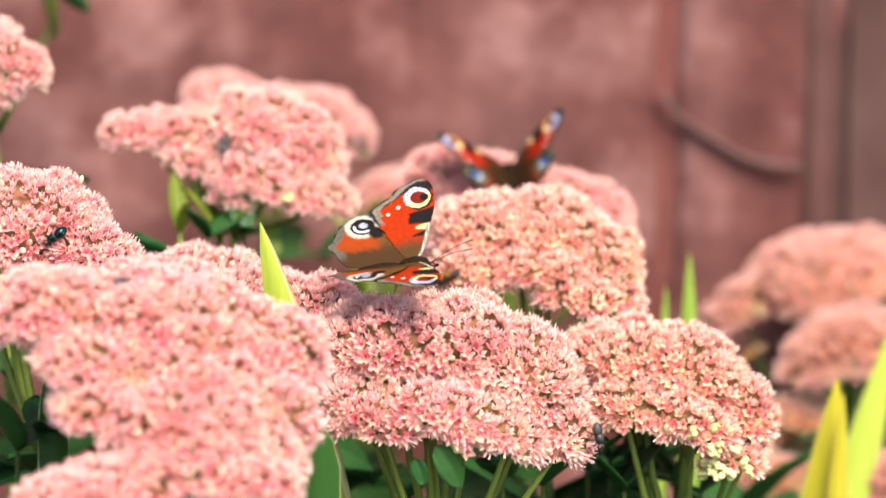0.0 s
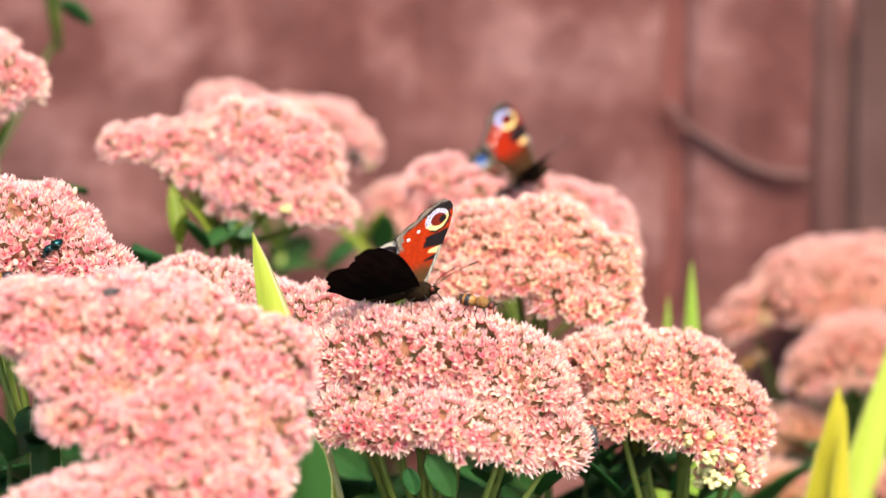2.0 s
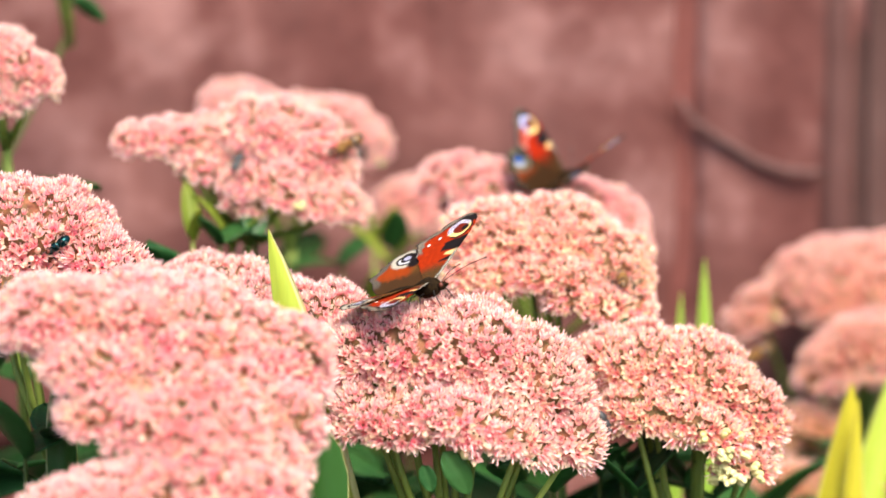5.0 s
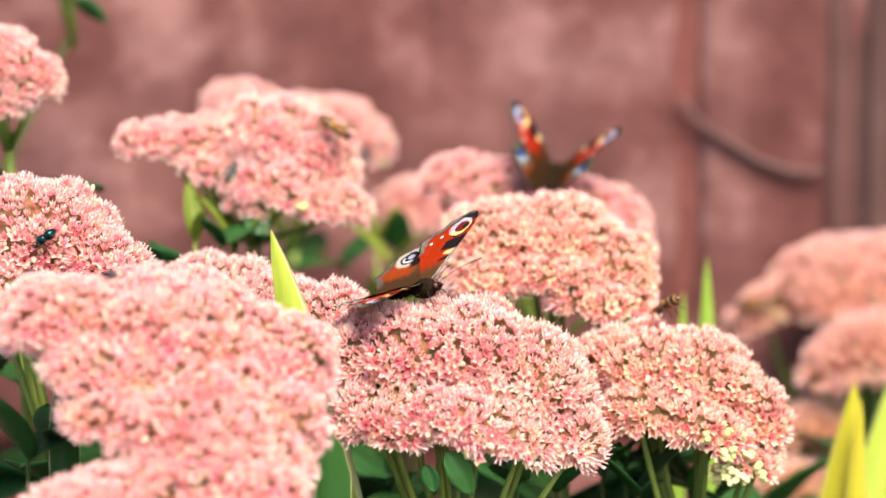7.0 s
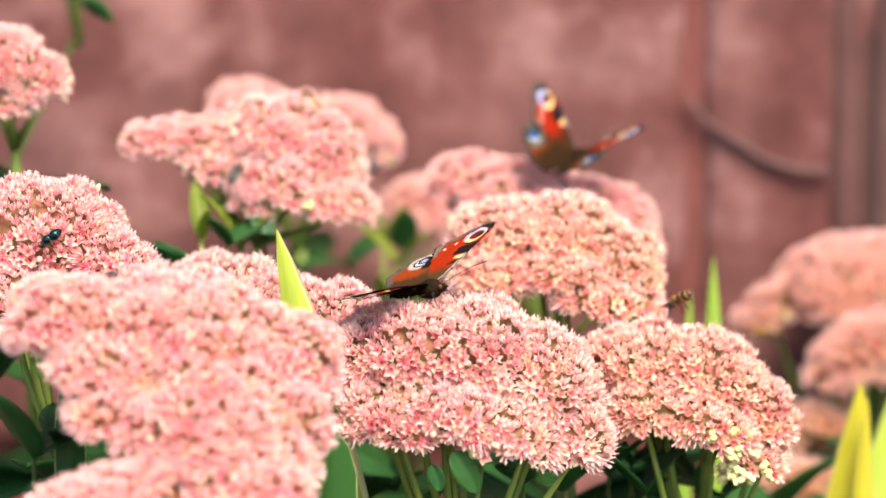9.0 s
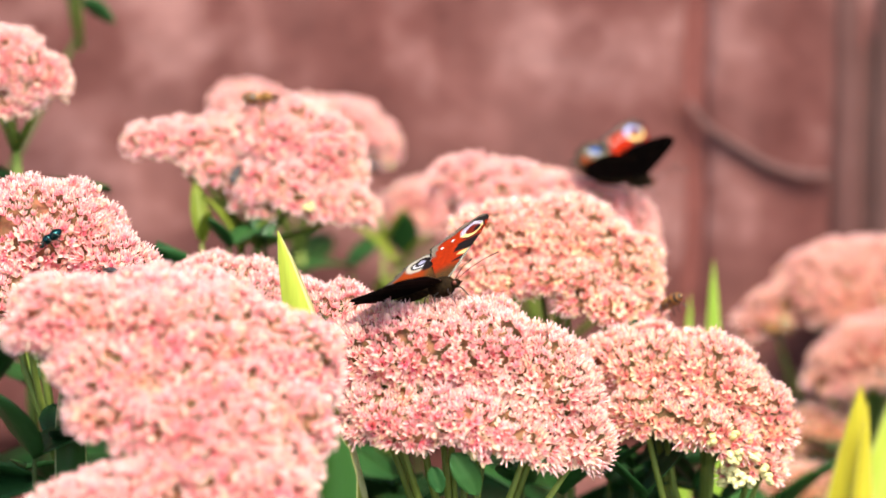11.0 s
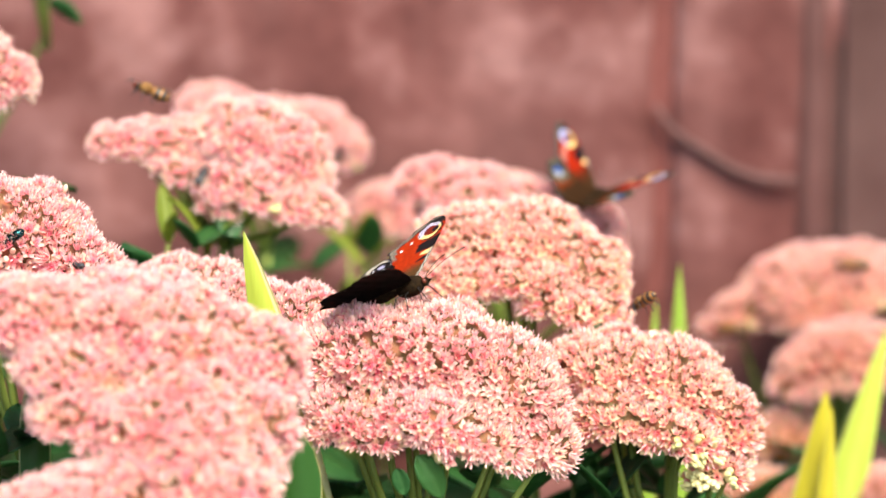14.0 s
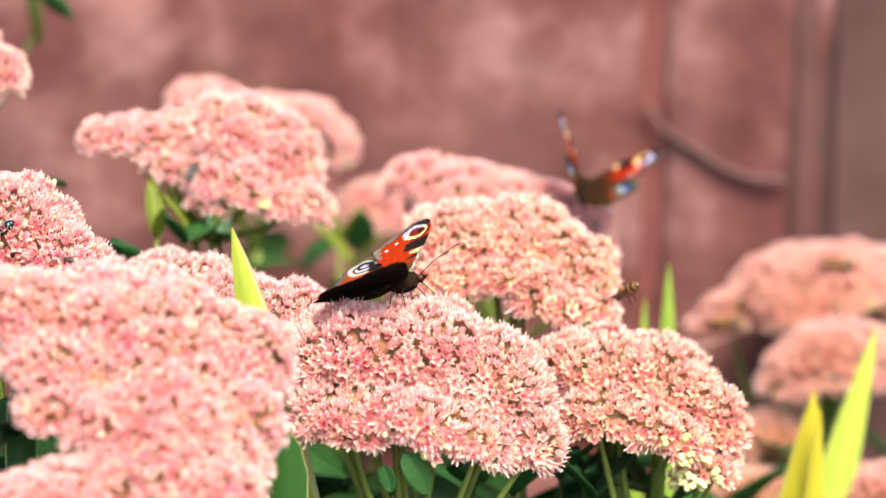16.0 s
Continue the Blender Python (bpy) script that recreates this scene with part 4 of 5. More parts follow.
sedum([((-0.0657, 0.1603, 0.5044), 0.0233, 0.0109, 14),
       ((-0.0966, 0.1339, 0.5130), 0.0114, 0.0071, -6),
       ((-0.0832, 0.1388, 0.5108), 0.0147, 0.0104, 8),
       ((-0.0816, 0.1276, 0.5049), 0.0068, 0.0053, 10),
       ((-0.0590, 0.1396, 0.5135), 0.0183, 0.0140, 10),
       ((-0.0441, 0.1334, 0.5057), 0.0139, 0.0153, 25),
       ((-0.0584, 0.1260, 0.4997), 0.0160, 0.0099, 15),
       ((-0.0386, 0.1251, 0.4930), 0.0121, 0.0085, 10),
       ((-0.0650, 0.1221, 0.4950), 0.0071, 0.0046, 10)], 8, "pink sedum shoot with a wide two-lobed head", singles=300, branches=2, leaves=8, top_leaf=0.035, fork_drop=0.004)
sedum([((-0.0770, 0.2886, 0.5018), 0.0143, 0.0104, 0),
       ((-0.0593, 0.2931, 0.4975), 0.0204, 0.0084, 10),
       ((-0.0441, 0.2876, 0.4938), 0.0183, 0.0123, 25)], 9, "pale pink sedum shoot before the stone wall", singles=60)
sedum([((-0.1472, 0.1311, 0.5360), 0.0174, 0.0130, 20),
       ((-0.1438, 0.1185, 0.5389), 0.0164, 0.0134, 25),
       ((-0.1322, 0.1161, 0.5356), 0.0091, 0.0084, 20),
       ((-0.1408, 0.1124, 0.5269), 0.0063, 0.0056, 0)], 10, "tall pink sedum shoot", singles=120, branches=1, fork_drop=0.003, top_leaf=0.018, leaves=7)
sedum([((-0.0189, 0.3077, 0.4616), 0.0146, 0.0126, 0)], 11, "small pale sedum shoot before the stone wall", singles=40)
sedum([((0.1469, 0.3147, 0.4301), 0.0371, 0.0187, -12),
       ((0.1371, 0.2950, 0.4348), 0.0336, 0.0197, -14),
       ((0.1066, 0.2882, 0.4269), 0.0140, 0.0104, -30)], 12, "broad apricot-pink sedum shoot by the post", singles=80, low=-0.1, petal=PETAL_FAR)
sedum([((0.1468, 0.2663, 0.4149), 0.0241, 0.0178, -10),
       ((0.1404, 0.2498, 0.4192), 0.0215, 0.0180, -10),
       ((0.1245, 0.2458, 0.4151), 0.0086, 0.0105, 0)], 13, "apricot-pink sedum shoot below a broader one", singles=60, petal=PETAL_FAR)
sedum([((0.1532, 0.1830, 0.3870), 0.0160, 0.0150, 0)], 14, "low pink sedum shoot among sword leaves", singles=60, petal=PETAL_FAR)
sedum([((0.1163, 0.2339, 0.3763), 0.0165, 0.0113, 0), ((0.0945, 0.2429, 0.3718), 0.0137, 0.0078, 0)], 15, "small low cream-pink sedum shoot", singles=40, petal=PETAL_FADED)
sedum([((0.1221, 0.2491, 0.3934), 0.0147, 0.0122, -8), ((0.1119, 0.2571, 0.3937), 0.0099, 0.0079, 0)], 16, "small faded sedum shoot by the sword leaves", singles=40, petal=PETAL_FADED)
sedum([((0.0192, 0.2037, 0.3893), 0.0116, 0.0067, 0)], 17, "low pink sedum shoot in the shade of the others", singles=30, petal=PETAL_FAR)
TALL_SHOOT = sedum([((-0.1336, 0.2551, 0.5660), 0.0203, 0.0145, 0)], 18, "tall sedum shoot with its head above the others", singles=40, leaves=0, fork_drop=0.018, stem_to=(-0.40, 0.24), stem_r=0.0015, stem_mat=STEM_OLIVE)


# ---- sword-shaped leaves ----
blade((-0.0524, 0.0081, 0.5060), (0.0720, 0.0150, 0.0000), 0.0122, BLADE_LIME, "lime-green sword leaf with a pale edge", 0.034, 0.3, pale_edge=True)
blade((0.0813, 0.1819, 0.4672), (0.0832, 0.1488, 0.0000), 0.0067, BLADE_GREEN, "green sword leaf before the wall", 0.035)
blade((0.0737, 0.1800, 0.4563), (0.0599, 0.1495, 0.0000), 0.0048, BLADE_GREEN, "short green sword leaf before the wall", 0.03)
blade((0.1262, 0.1338, 0.4352), (0.0902, 0.1200, 0.0000), 0.0175, BLADE_YELLOW, "yellowing sword leaf among the sedum", 0.045)
blade((0.1276, 0.1262, 0.4316), (0.1080, 0.1150, 0.0000), 0.0062, BLADE_YELLOW, "narrow yellowing sword leaf with a pale tip", 0.03)
blade((0.1502, 0.1833, 0.4462), (0.0366, 0.1048, 0.0000), 0.0123, BLADE_LIME, "broad lime-green sword leaf", 0.045)
blade((-0.0356, -0.0426, 0.4609), (-0.0356, -0.0736, 0.0000), 0.0148, BLADE_DARK, "broad dark green sword leaf with a pale rim", 0.012)
blade((-0.1084, -0.0395, 0.4786), (-0.1009, -0.0736, 0.0000), 0.0087, BLADE_DARK, "dark green sword leaf with a pale rim", 0.02)
blade((0.0303, 0.0567, 0.4193), (0.0332, 0.0288, 0.0000), 0.0068, BLADE_YELLOW, "yellow sword leaf among dark sedum leaves")


# ---- single leaves and a stray floret under the middle head ----
def place(ob, m):
    # m is given in the world; the plants stand unturned
    ob.matrix_basis = Matrix.Translation(-ob.parent.matrix_basis.translation) @ m
    return ob


place(child("leaf", LEAF_MESHES[0], CENTRE_SHOOT), Matrix.Translation((-0.0022, -0.0372, 0.4509)) @ pose(0, 0, 0, 62, 52, 0) @ Matrix.Scale(0.27, 4))
place(child("leaf", LEAF_MESHES[1], CENTRE_SHOOT), Matrix.Translation((-0.0077, -0.0398, 0.4479)) @ pose(0, 0, 0, 80, 70, 0) @ Matrix.Scale(0.14, 4))
place(child("leaf", LEAF_MESHES[2], TALL_SHOOT), Matrix.Translation((-0.1302, 0.2315, 0.5468)) @ pose(0, 0, 0, -55, 20, 0) @ Matrix.Scale(0.2, 4))
_v, _f = tube([(-0.0022, -0.0297, 0.4476), (Vector((-0.0022, -0.0297, 0.4476)) + Vector((0.0066, -0.0346, 0.4487))) / 2 + Vector((0, 0, -0.003)), (0.0066, -0.0346, 0.4487)], [0.0008, 0.0007, 0.0005], 6)
place(child("floret_stalk", mesh_of("floret_stalk", _v, _f, [STEM]), CENTRE_SHOOT), Matrix())
place(child("floret", floret_mesh(1, PETAL), CENTRE_SHOOT), Matrix.Translation((0.0066, -0.0346, 0.4487)) @ pose(0, 0, 0, 60, 40, 0))
place(child("floret", floret_mesh(4, PETAL), CENTRE_SHOOT), Matrix.Translation((0.0046, -0.0346, 0.4492)) @ pose(0, 0, 0, 10, -30, 0))


# ---- leafy shoots below the heads ----
for _x, _y, _top in ((-0.15, -0.03, 0.40), (-0.115, -0.05, 0.415), (-0.09, 0.0, 0.43), (-0.04, -0.03, 0.40), (-0.02, 0.03, 0.425), (0.02, 0.04, 0.415), (0.055, 0.08, 0.41),
                     (0.09, 0.09, 0.40), (0.12, 0.12, 0.345), (0.15, 0.17, 0.345), (0.10, 0.17, 0.40), (0.03, 0.13, 0.44), (-0.03, 0.10, 0.425), (-0.075, 0.12, 0.475),
                     (-0.11, 0.11, 0.45), (-0.15, 0.07, 0.46), (0.135, 0.27, 0.40), (0.17, 0.26, 0.395), (-0.03, 0.2, 0.43), (0.0, 0.0, 0.40), (0.075, 0.02, 0.40)):
    leafy_shoot((_x, _y), _top - 0.02, int(_x * 1000) + int(_y * 3000))
leafy_shoot((-0.117, -0.049), 0.452, 90, leaf=0.60)
leafy_shoot((-0.110, -0.039), 0.454, 91, leaf=0.50)
leafy_shoot((-0.082, 0.116), 0.484, 110, leaf=0.46, sunlit=True)
leafy_shoot((-0.070, 0.118), 0.480, 111, leaf=0.44, sunlit=True)
leafy_shoot((-0.073, 0.108), 0.484, 112, leaf=0.34)
leafy_shoot((-0.062, 0.114), 0.485, 113, leaf=0.34)
leafy_shoot((-0.029, 0.251), 0.460, 114, leaf=0.50, sunlit=True)
leafy_shoot((-0.040, 0.247), 0.453, 115, leaf=0.42)
leafy_shoot((-0.023, 0.266), 0.455, 116, leaf=0.40)
leafy_shoot((-0.024, 0.235), 0.455, 117, leaf=0.45, sunlit=True)
leafy_shoot((0.044, 0.057), 0.422, 95, leaf=0.50)
leafy_shoot((0.051, 0.063), 0.424, 96, leaf=0.45)
leafy_shoot((0.061, 0.066), 0.417, 97, leaf=0.55)
leafy_shoot((0.071, 0.066), 0.417, 98, leaf=0.45)
leafy_shoot((0.079, 0.071), 0.412, 99, leaf=0.50)
leafy_shoot((0.018, 0.037), 0.424, 100, leaf=0.60)
leafy_shoot((0.030, 0.042), 0.421, 101, leaf=0.60)
leafy_shoot((0.054, 0.037), 0.421, 102, leaf=0.60)


# ---- insects ----
BUTTERFLY, BUTTERFLY_WINGS = butterfly("peacock butterfly with rust-red eyespotted wings on the middle flower head", WINGS)
BUTTERFLY_BACK, BUTTERFLY_BACK_WINGS = butterfly("dark peacock butterfly with deep red and brown wings, on flowers", DEEP_WINGS)
BUTTERFLY.scale = (1.09, 1.09, 1.09)
BUTTERFLY_BACK.scale = (0.96, 0.96, 0.96)
BEE = insect("bee", "brown and black banded honey bee among pink florets", "bee", DARK, DARK, BEE_BAND, 1.0, 30, FUR)
BEE_ROAMING = insect("bee", "honey bee crossing from one flower head to another", "bee", DARK, DARK, BEE_BAND, 1.05, 35, FUR)
BEE_FAR = insect("bee", "honey bee on the broad apricot-pink head", "bee", DARK, DARK, BEE_BAND, 1.1, 30, FUR)
BEE_LOW = insect("bee", "honey bee low on the apricot-pink head", "bee", DARK, DARK, BEE_BAND, 1.1, 30, FUR)
BEE_EDGE = insect("bee", "dark bee on the head with the green fly", "bee", DARK, DARK, BEE_BAND, 0.9, 20, DARK)
GREEN_FLY = insect("fly", "shiny blue-green bottle fly on a pink flower head", "fly", GREENFLY, GREENFLY, None, 0.78, 22)
SMALL_FLY = insect("fly", "small grey fly on the large near flower head", "fly", GREYFLY, GREYFLY, None, 0.5, 15)
BACK_FLY = insect("fly", "dark fly on the two-lobed flower head", "fly", GREYFLY, GREYFLY, None, 0.72, 15)
RIM_FLY = insect("fly", "dark fly on the pale head before the wall", "fly", GREENFLY, GREYFLY, None, 0.75, 15)
HANGING_FLY = insect("fly", "grey fly hanging between two flower heads", "fly", GREYFLY, GREYFLY, None, 0.75, 12)


def motions():
    walk(BUTTERFLY, [
        (0.0, pose(-0.0091, -0.0079, 0.4973, 0.2, -7.1, 0.1)),
        (0.5, pose(-0.0102, -0.0081, 0.4962, -0.0, -7.8, 0.0)),
        (1.0, pose(-0.0089, -0.0082, 0.4948, -0.5, -12.9, -20.8)),
        (1.5, pose(-0.0067, -0.0086, 0.4936, -0.7, -17.2, -30.3)),
        (2.0, pose(-0.0056, -0.0086, 0.4927, -1.0, -16.3, -27.6)),
        (2.5, pose(-0.0060, -0.0084, 0.4932, -0.5, -17.2, -26.1)),
        (3.0, pose(-0.0059, -0.0085, 0.4933, -0.6, -18.2, -25.9)),
        (3.5, pose(-0.0055, -0.0085, 0.4925, -0.4, -16.4, -26.4)),
        (4.0, pose(-0.0065, -0.0085, 0.4930, -0.4, -16.5, -28.3)),
        (6.5, pose(-0.0083, -0.0084, 0.4930, 0.0, -18.1, -35.8)),
        (7.0, pose(-0.0091, -0.0085, 0.4929, 0.1, -17.5, -38.4)),
        (7.5, pose(-0.0091, -0.0084, 0.4932, 0.0, -16.3, -39.0)),
        (8.0, pose(-0.0091, -0.0083, 0.4933, -0.0, -18.5, -38.6)),
        (8.5, pose(-0.0090, -0.0083, 0.4932, -0.0, -17.1, -39.0)),
        (9.0, pose(-0.0091, -0.0086, 0.4926, -0.1, -15.7, -41.1)),
        (11.5, pose(-0.0058, -0.0080, 0.4937, 0.1, -23.6, -30.4)),
        (12.0, pose(-0.0059, -0.0081, 0.4939, 0.1, -25.0, -30.9)),
        (12.5, pose(-0.0062, -0.0080, 0.4941, 0.1, -25.4, -30.8)),
        (13.0, pose(-0.0056, -0.0081, 0.4940, -0.0, -24.7, -28.6)),
        (13.5, pose(-0.0055, -0.0079, 0.4939, -0.2, -25.3, -25.0)),
        (14.0, pose(-0.0054, -0.0078, 0.4940, -0.3, -25.8, -23.3)),
        (14.5, pose(-0.0049, -0.0077, 0.4943, -0.4, -26.1, -20.4)),
        (15.0, pose(-0.0048, -0.0078, 0.4941, -0.3, -25.2, -19.1)),
        (15.5, pose(-0.0035, -0.0078, 0.4941, -0.1, -17.8, -13.6)),
        (16.0, pose(-0.0037, -0.0077, 0.4943, -0.2, -23.0, -11.2)),
    ])
    beat(BUTTERFLY_WINGS, [(0, 41.0, -5.0), (0.2, 38.0, -12.0), (0.5, 52.0, 32.0), (0.8, 34.0, 4.0), (1, 41.3, 8.0), (1.2, 58.7, 18.0), (1.5, 40.4, -12.1), (1.8, 47.2, 23.3), (2, 48.3, 28.0), (2.2, 31.0, 21.4), (2.5, 29.1, 5.9), (2.8, 53.2, 31.1), (3, 38.7, 19.2), (3.2, 26.0, -0.9), (3.5, 38.0, 22.0), (3.8, 37.9, 1.1), (4, 22.0, -10.9), (4.2, 21.8, -17.8), (4.8, 29.0, -8.2), (5.4, 36.2, -11.4), (6.3, 35.0, -7.8), (6.5, 35.7, -4.1), (6.7, 37.2, -8.3), (7, 34.9, -6.4), (7.5, 36.1, -3.4), (8, 33.4, -4.9), (8.3, 29.0, -9.6), (8.5, 24.8, -11.1), (9, 27.5, -2.2), (9.2, 24.6, -7.0), (10, 28.6, -1.9), (10.7, 31.8, 4.7), (11.3, 29.1, 4.4), (11.5, 28.9, 2.7), (12, 30.2, 4.2), (12.5, 29.8, 3.1), (12.8, 30.0, 3.6), (13, 29.7, 3.5), (13.5, 29.8, 9.6), (14, 29.0, 10.0), (14.5, 27.0, 11.2), (14.8, 27.7, 10.3), (15, 27.5, 12.0), (15.2, 28.3, 8.4), (15.5, 33.8, 27.0), (15.8, 27.7, 14.4), (16, 22.6, 13.2)], 4.0)
    walk(BUTTERFLY_BACK, [
        (0.0, pose(0.0217, 0.1735, 0.4955, -1, -23, 98)),
        (0.2, pose(0.0220, 0.1737, 0.4962, -1, -25, 97)),
        (0.5, pose(0.0193, 0.1738, 0.4964, -1, -27, 96)),
        (0.8, pose(0.0205, 0.1739, 0.4959, -1, -24, 96)),
        (1.0, pose(0.0203, 0.1739, 0.4958, -2, -22, 94)),
        (1.2, pose(0.0160, 0.1738, 0.4957, 0, -28, 82)),
        (1.5, pose(0.0170, 0.1734, 0.4934, 0, -20, 76)),
        (1.8, pose(0.0231, 0.1743, 0.4974, 0, -25, 54)),
        (2.0, pose(0.0290, 0.1745, 0.4977, 0, -32, 13)),
        (2.2, pose(0.0327, 0.1750, 0.4996, -1, -31, 15)),
        (2.5, pose(0.0370, 0.1755, 0.5012, -1, -32, 5)),
        (2.8, pose(0.0371, 0.1751, 0.4988, 0, -31, 17)),
        (3.0, pose(0.0368, 0.1750, 0.4983, 0, -26, 24)),
        (3.2, pose(0.0353, 0.1750, 0.4985, 0, -28, 14)),
        (3.5, pose(0.0351, 0.1747, 0.4972, -1, -21, 27)),
        (3.8, pose(0.0352, 0.1749, 0.4985, -1, -23, 15)),
        (4.0, pose(0.0364, 0.1749, 0.4984, -1, -25, 24)),
        (4.2, pose(0.0367, 0.1748, 0.4975, 0, -24, 29)),
        (5.0, pose(0.0354, 0.1746, 0.4956, 0, -18, 58)),
        (5.7, pose(0.0342, 0.1742, 0.4935, 1, -13, 63)),
        (6.3, pose(0.0329, 0.1750, 0.4979, 1, -20, 63)),
        (6.5, pose(0.0324, 0.1750, 0.4975, 2, -19, 64)),
        (6.7, pose(0.0322, 0.1750, 0.4974, 2, -18, 72)),
        (7.0, pose(0.0315, 0.1750, 0.4975, 2, -20, 74)),
        (7.3, pose(0.0301, 0.1752, 0.4988, 0, -23, 84)),
        (7.5, pose(0.0296, 0.1754, 0.4998, 0, -24, 87)),
        (7.7, pose(0.0294, 0.1754, 0.4996, 0, -24, 90)),
        (8.0, pose(0.0287, 0.1754, 0.4993, 0, -23, 94)),
        (8.3, pose(0.0306, 0.1754, 0.4989, 1, -20, 75)),
        (8.5, pose(0.0314, 0.1755, 0.4991, 1, -20, 64)),
        (8.7, pose(0.0346, 0.1756, 0.4998, 0, -19, 64)),
        (9.0, pose(0.0361, 0.1759, 0.5021, 0, -17, 58)),
        (9.2, pose(0.0363, 0.1758, 0.5021, 0, -17, 57)),
        (9.8, pose(0.0381, 0.1754, 0.4996, 2, -14, 58)),
        (10.5, pose(0.0488, 0.1752, 0.4972, 0, -4, 28)),
        (11.3, pose(0.0582, 0.1750, 0.4946, -2, 1, 11)),
        (11.5, pose(0.0587, 0.1750, 0.4941, -3, 2, 11)),
        (11.7, pose(0.0575, 0.1749, 0.4936, -2, 3, 18)),
        (12.0, pose(0.0574, 0.1741, 0.4895, -1, 0, 14)),
        (12.5, pose(0.0551, 0.1741, 0.4897, 0, 1, 7)),
        (13.0, pose(0.0554, 0.1739, 0.4894, 0, 1, 6)),
        (13.5, pose(0.0539, 0.1739, 0.4887, 2, 1, 10)),
        (13.7, pose(0.0532, 0.1743, 0.4913, 0, -8, 30)),
        (14.0, pose(0.0540, 0.1743, 0.4918, 0, -10, 62)),
        (14.5, pose(0.0542, 0.1740, 0.4904, 0, 0, 65)),
        (15.0, pose(0.0530, 0.1743, 0.4924, 0, -9, 70)),
        (15.5, pose(0.0533, 0.1746, 0.4940, 2, -16, 80)),
        (15.8, pose(0.0530, 0.1746, 0.4939, 0, -17, 85)),
        (16.0, pose(0.0530, 0.1745, 0.4941, 0, -19, 89)),
    ])
    beat(BUTTERFLY_BACK_WINGS, [(0.0, 25, 49), (0.2, 25, 40), (0.5, 24, 33), (0.8, 29, 49), (1.0, 27, 54), (1.2, 48, 46), (1.5, 55, 23), (1.8, 61, 51), (2.0, 55, 18), (2.2, 52, 28), (2.5, 53, 35), (2.8, 51, 22), (3.0, 64, 38), (3.2, 59, 36), (3.5, 19, 11), (3.8, 60, 45), (4.0, 57, 36), (4.2, 47, 18), (5.0, 51, 32), (5.7, 60, 32), (6.3, 64, 29), (6.5, 68, 30), (6.7, 60, 32), (7.0, 57, 33), (7.3, 40, 30), (7.5, 42, 37), (7.7, 57, 55), (8.0, 36, 40), (8.3, 51, 32), (8.5, 61, 27), (8.7, 62, 26), (9.0, 60, 20), (9.2, 60, 22), (9.8, 66, 34), (10.5, 49, 37), (11.3, 32, 37), (11.5, 30, 38), (11.7, 38, 36), (12.0, 47, 19), (12.5, 58, 22), (13.0, 61, 18), (13.5, 65, 15), (13.7, 60, 16), (14.0, 56, 15), (14.5, 61, 15), (15.0, 70, 6), (15.5, 83, 5), (15.8, 77, 13), (16.0, 71, 21)])
    walk(BEE, [
        (0.0, pose(0.0028, 0.0607, 0.4791, 20, -20, -60)),
        (0.2, pose(0.0058, 0.0603, 0.4792, 10, -20, -40)),
        (0.6, pose(0.0008, 0.0629, 0.4806, 10, -20, -60)),
        (1.0, pose(-0.0013, 0.0660, 0.4828, 10, -40, -60)),
        (1.2, pose(0.0096, -0.0158, 0.4877, 0, 10, -20)),
        (1.6, pose(0.0108, -0.0046, 0.4864, 0, 10, -20)),
        (2.0, pose(0.0122, -0.0145, 0.4879, 0, 10, -20)),
        (2.2, pose(0.0106, -0.0193, 0.4880, 0, 10, -20)),
        (2.4, pose(0.0093, -0.0077, 0.4899, 0, -30, 20)),
        (2.6, pose(0.0145, 0.0615, 0.4801, 0, -40, 60)),
        (2.8, pose(0.0259, 0.0595, 0.4814, 10, -50, 85)),
        (3.0, pose(0.0263, 0.0597, 0.4812, 10, -50, 95)),
        (3.2, pose(0.0282, 0.0589, 0.4834, 10, -50, 100)),
        (3.5, pose(0.0297, 0.0585, 0.4844, 10, -50, 85)),
        (3.6, pose(0.0331, 0.0572, 0.4852, 0, -20, 30)),
        (3.8, pose(0.0341, 0.0589, 0.4849, 0, -10, 15)),
        (4.0, pose(0.0407, 0.0607, 0.4827, 0, -10, 10)),
        (4.2, pose(0.0439, 0.0634, 0.4838, 0, -10, 20)),
        (4.8, pose(0.0489, 0.0670, 0.4799, 0, -5, 70)),
        (5.5, pose(0.0555, 0.0645, 0.4778, 0, -5, 125)),
        (6.3, pose(0.0624, 0.0456, 0.4756, 0, 30, 125)),
        (6.5, pose(0.0634, 0.0457, 0.4758, 0, 30, 125)),
        (7.0, pose(0.0629, 0.0456, 0.4748, 0, 30, 125)),
        (8.0, pose(0.0642, 0.0457, 0.4744, 0, 30, 125)),
        (9.0, pose(0.0645, 0.0459, 0.4759, 0, 30, 125)),
        (11.3, pose(0.0624, 0.0635, 0.4729, 0, 30, 125)),
        (12.5, pose(0.0627, 0.0459, 0.4768, 0, 30, 125)),
        (13.5, pose(0.0650, 0.0460, 0.4772, 0, 30, 125)),
        (14.5, pose(0.0630, 0.0462, 0.4781, 0, 30, 125)),
        (16.0, pose(0.0626, 0.0464, 0.4800, 0, 30, 125)),
    ])
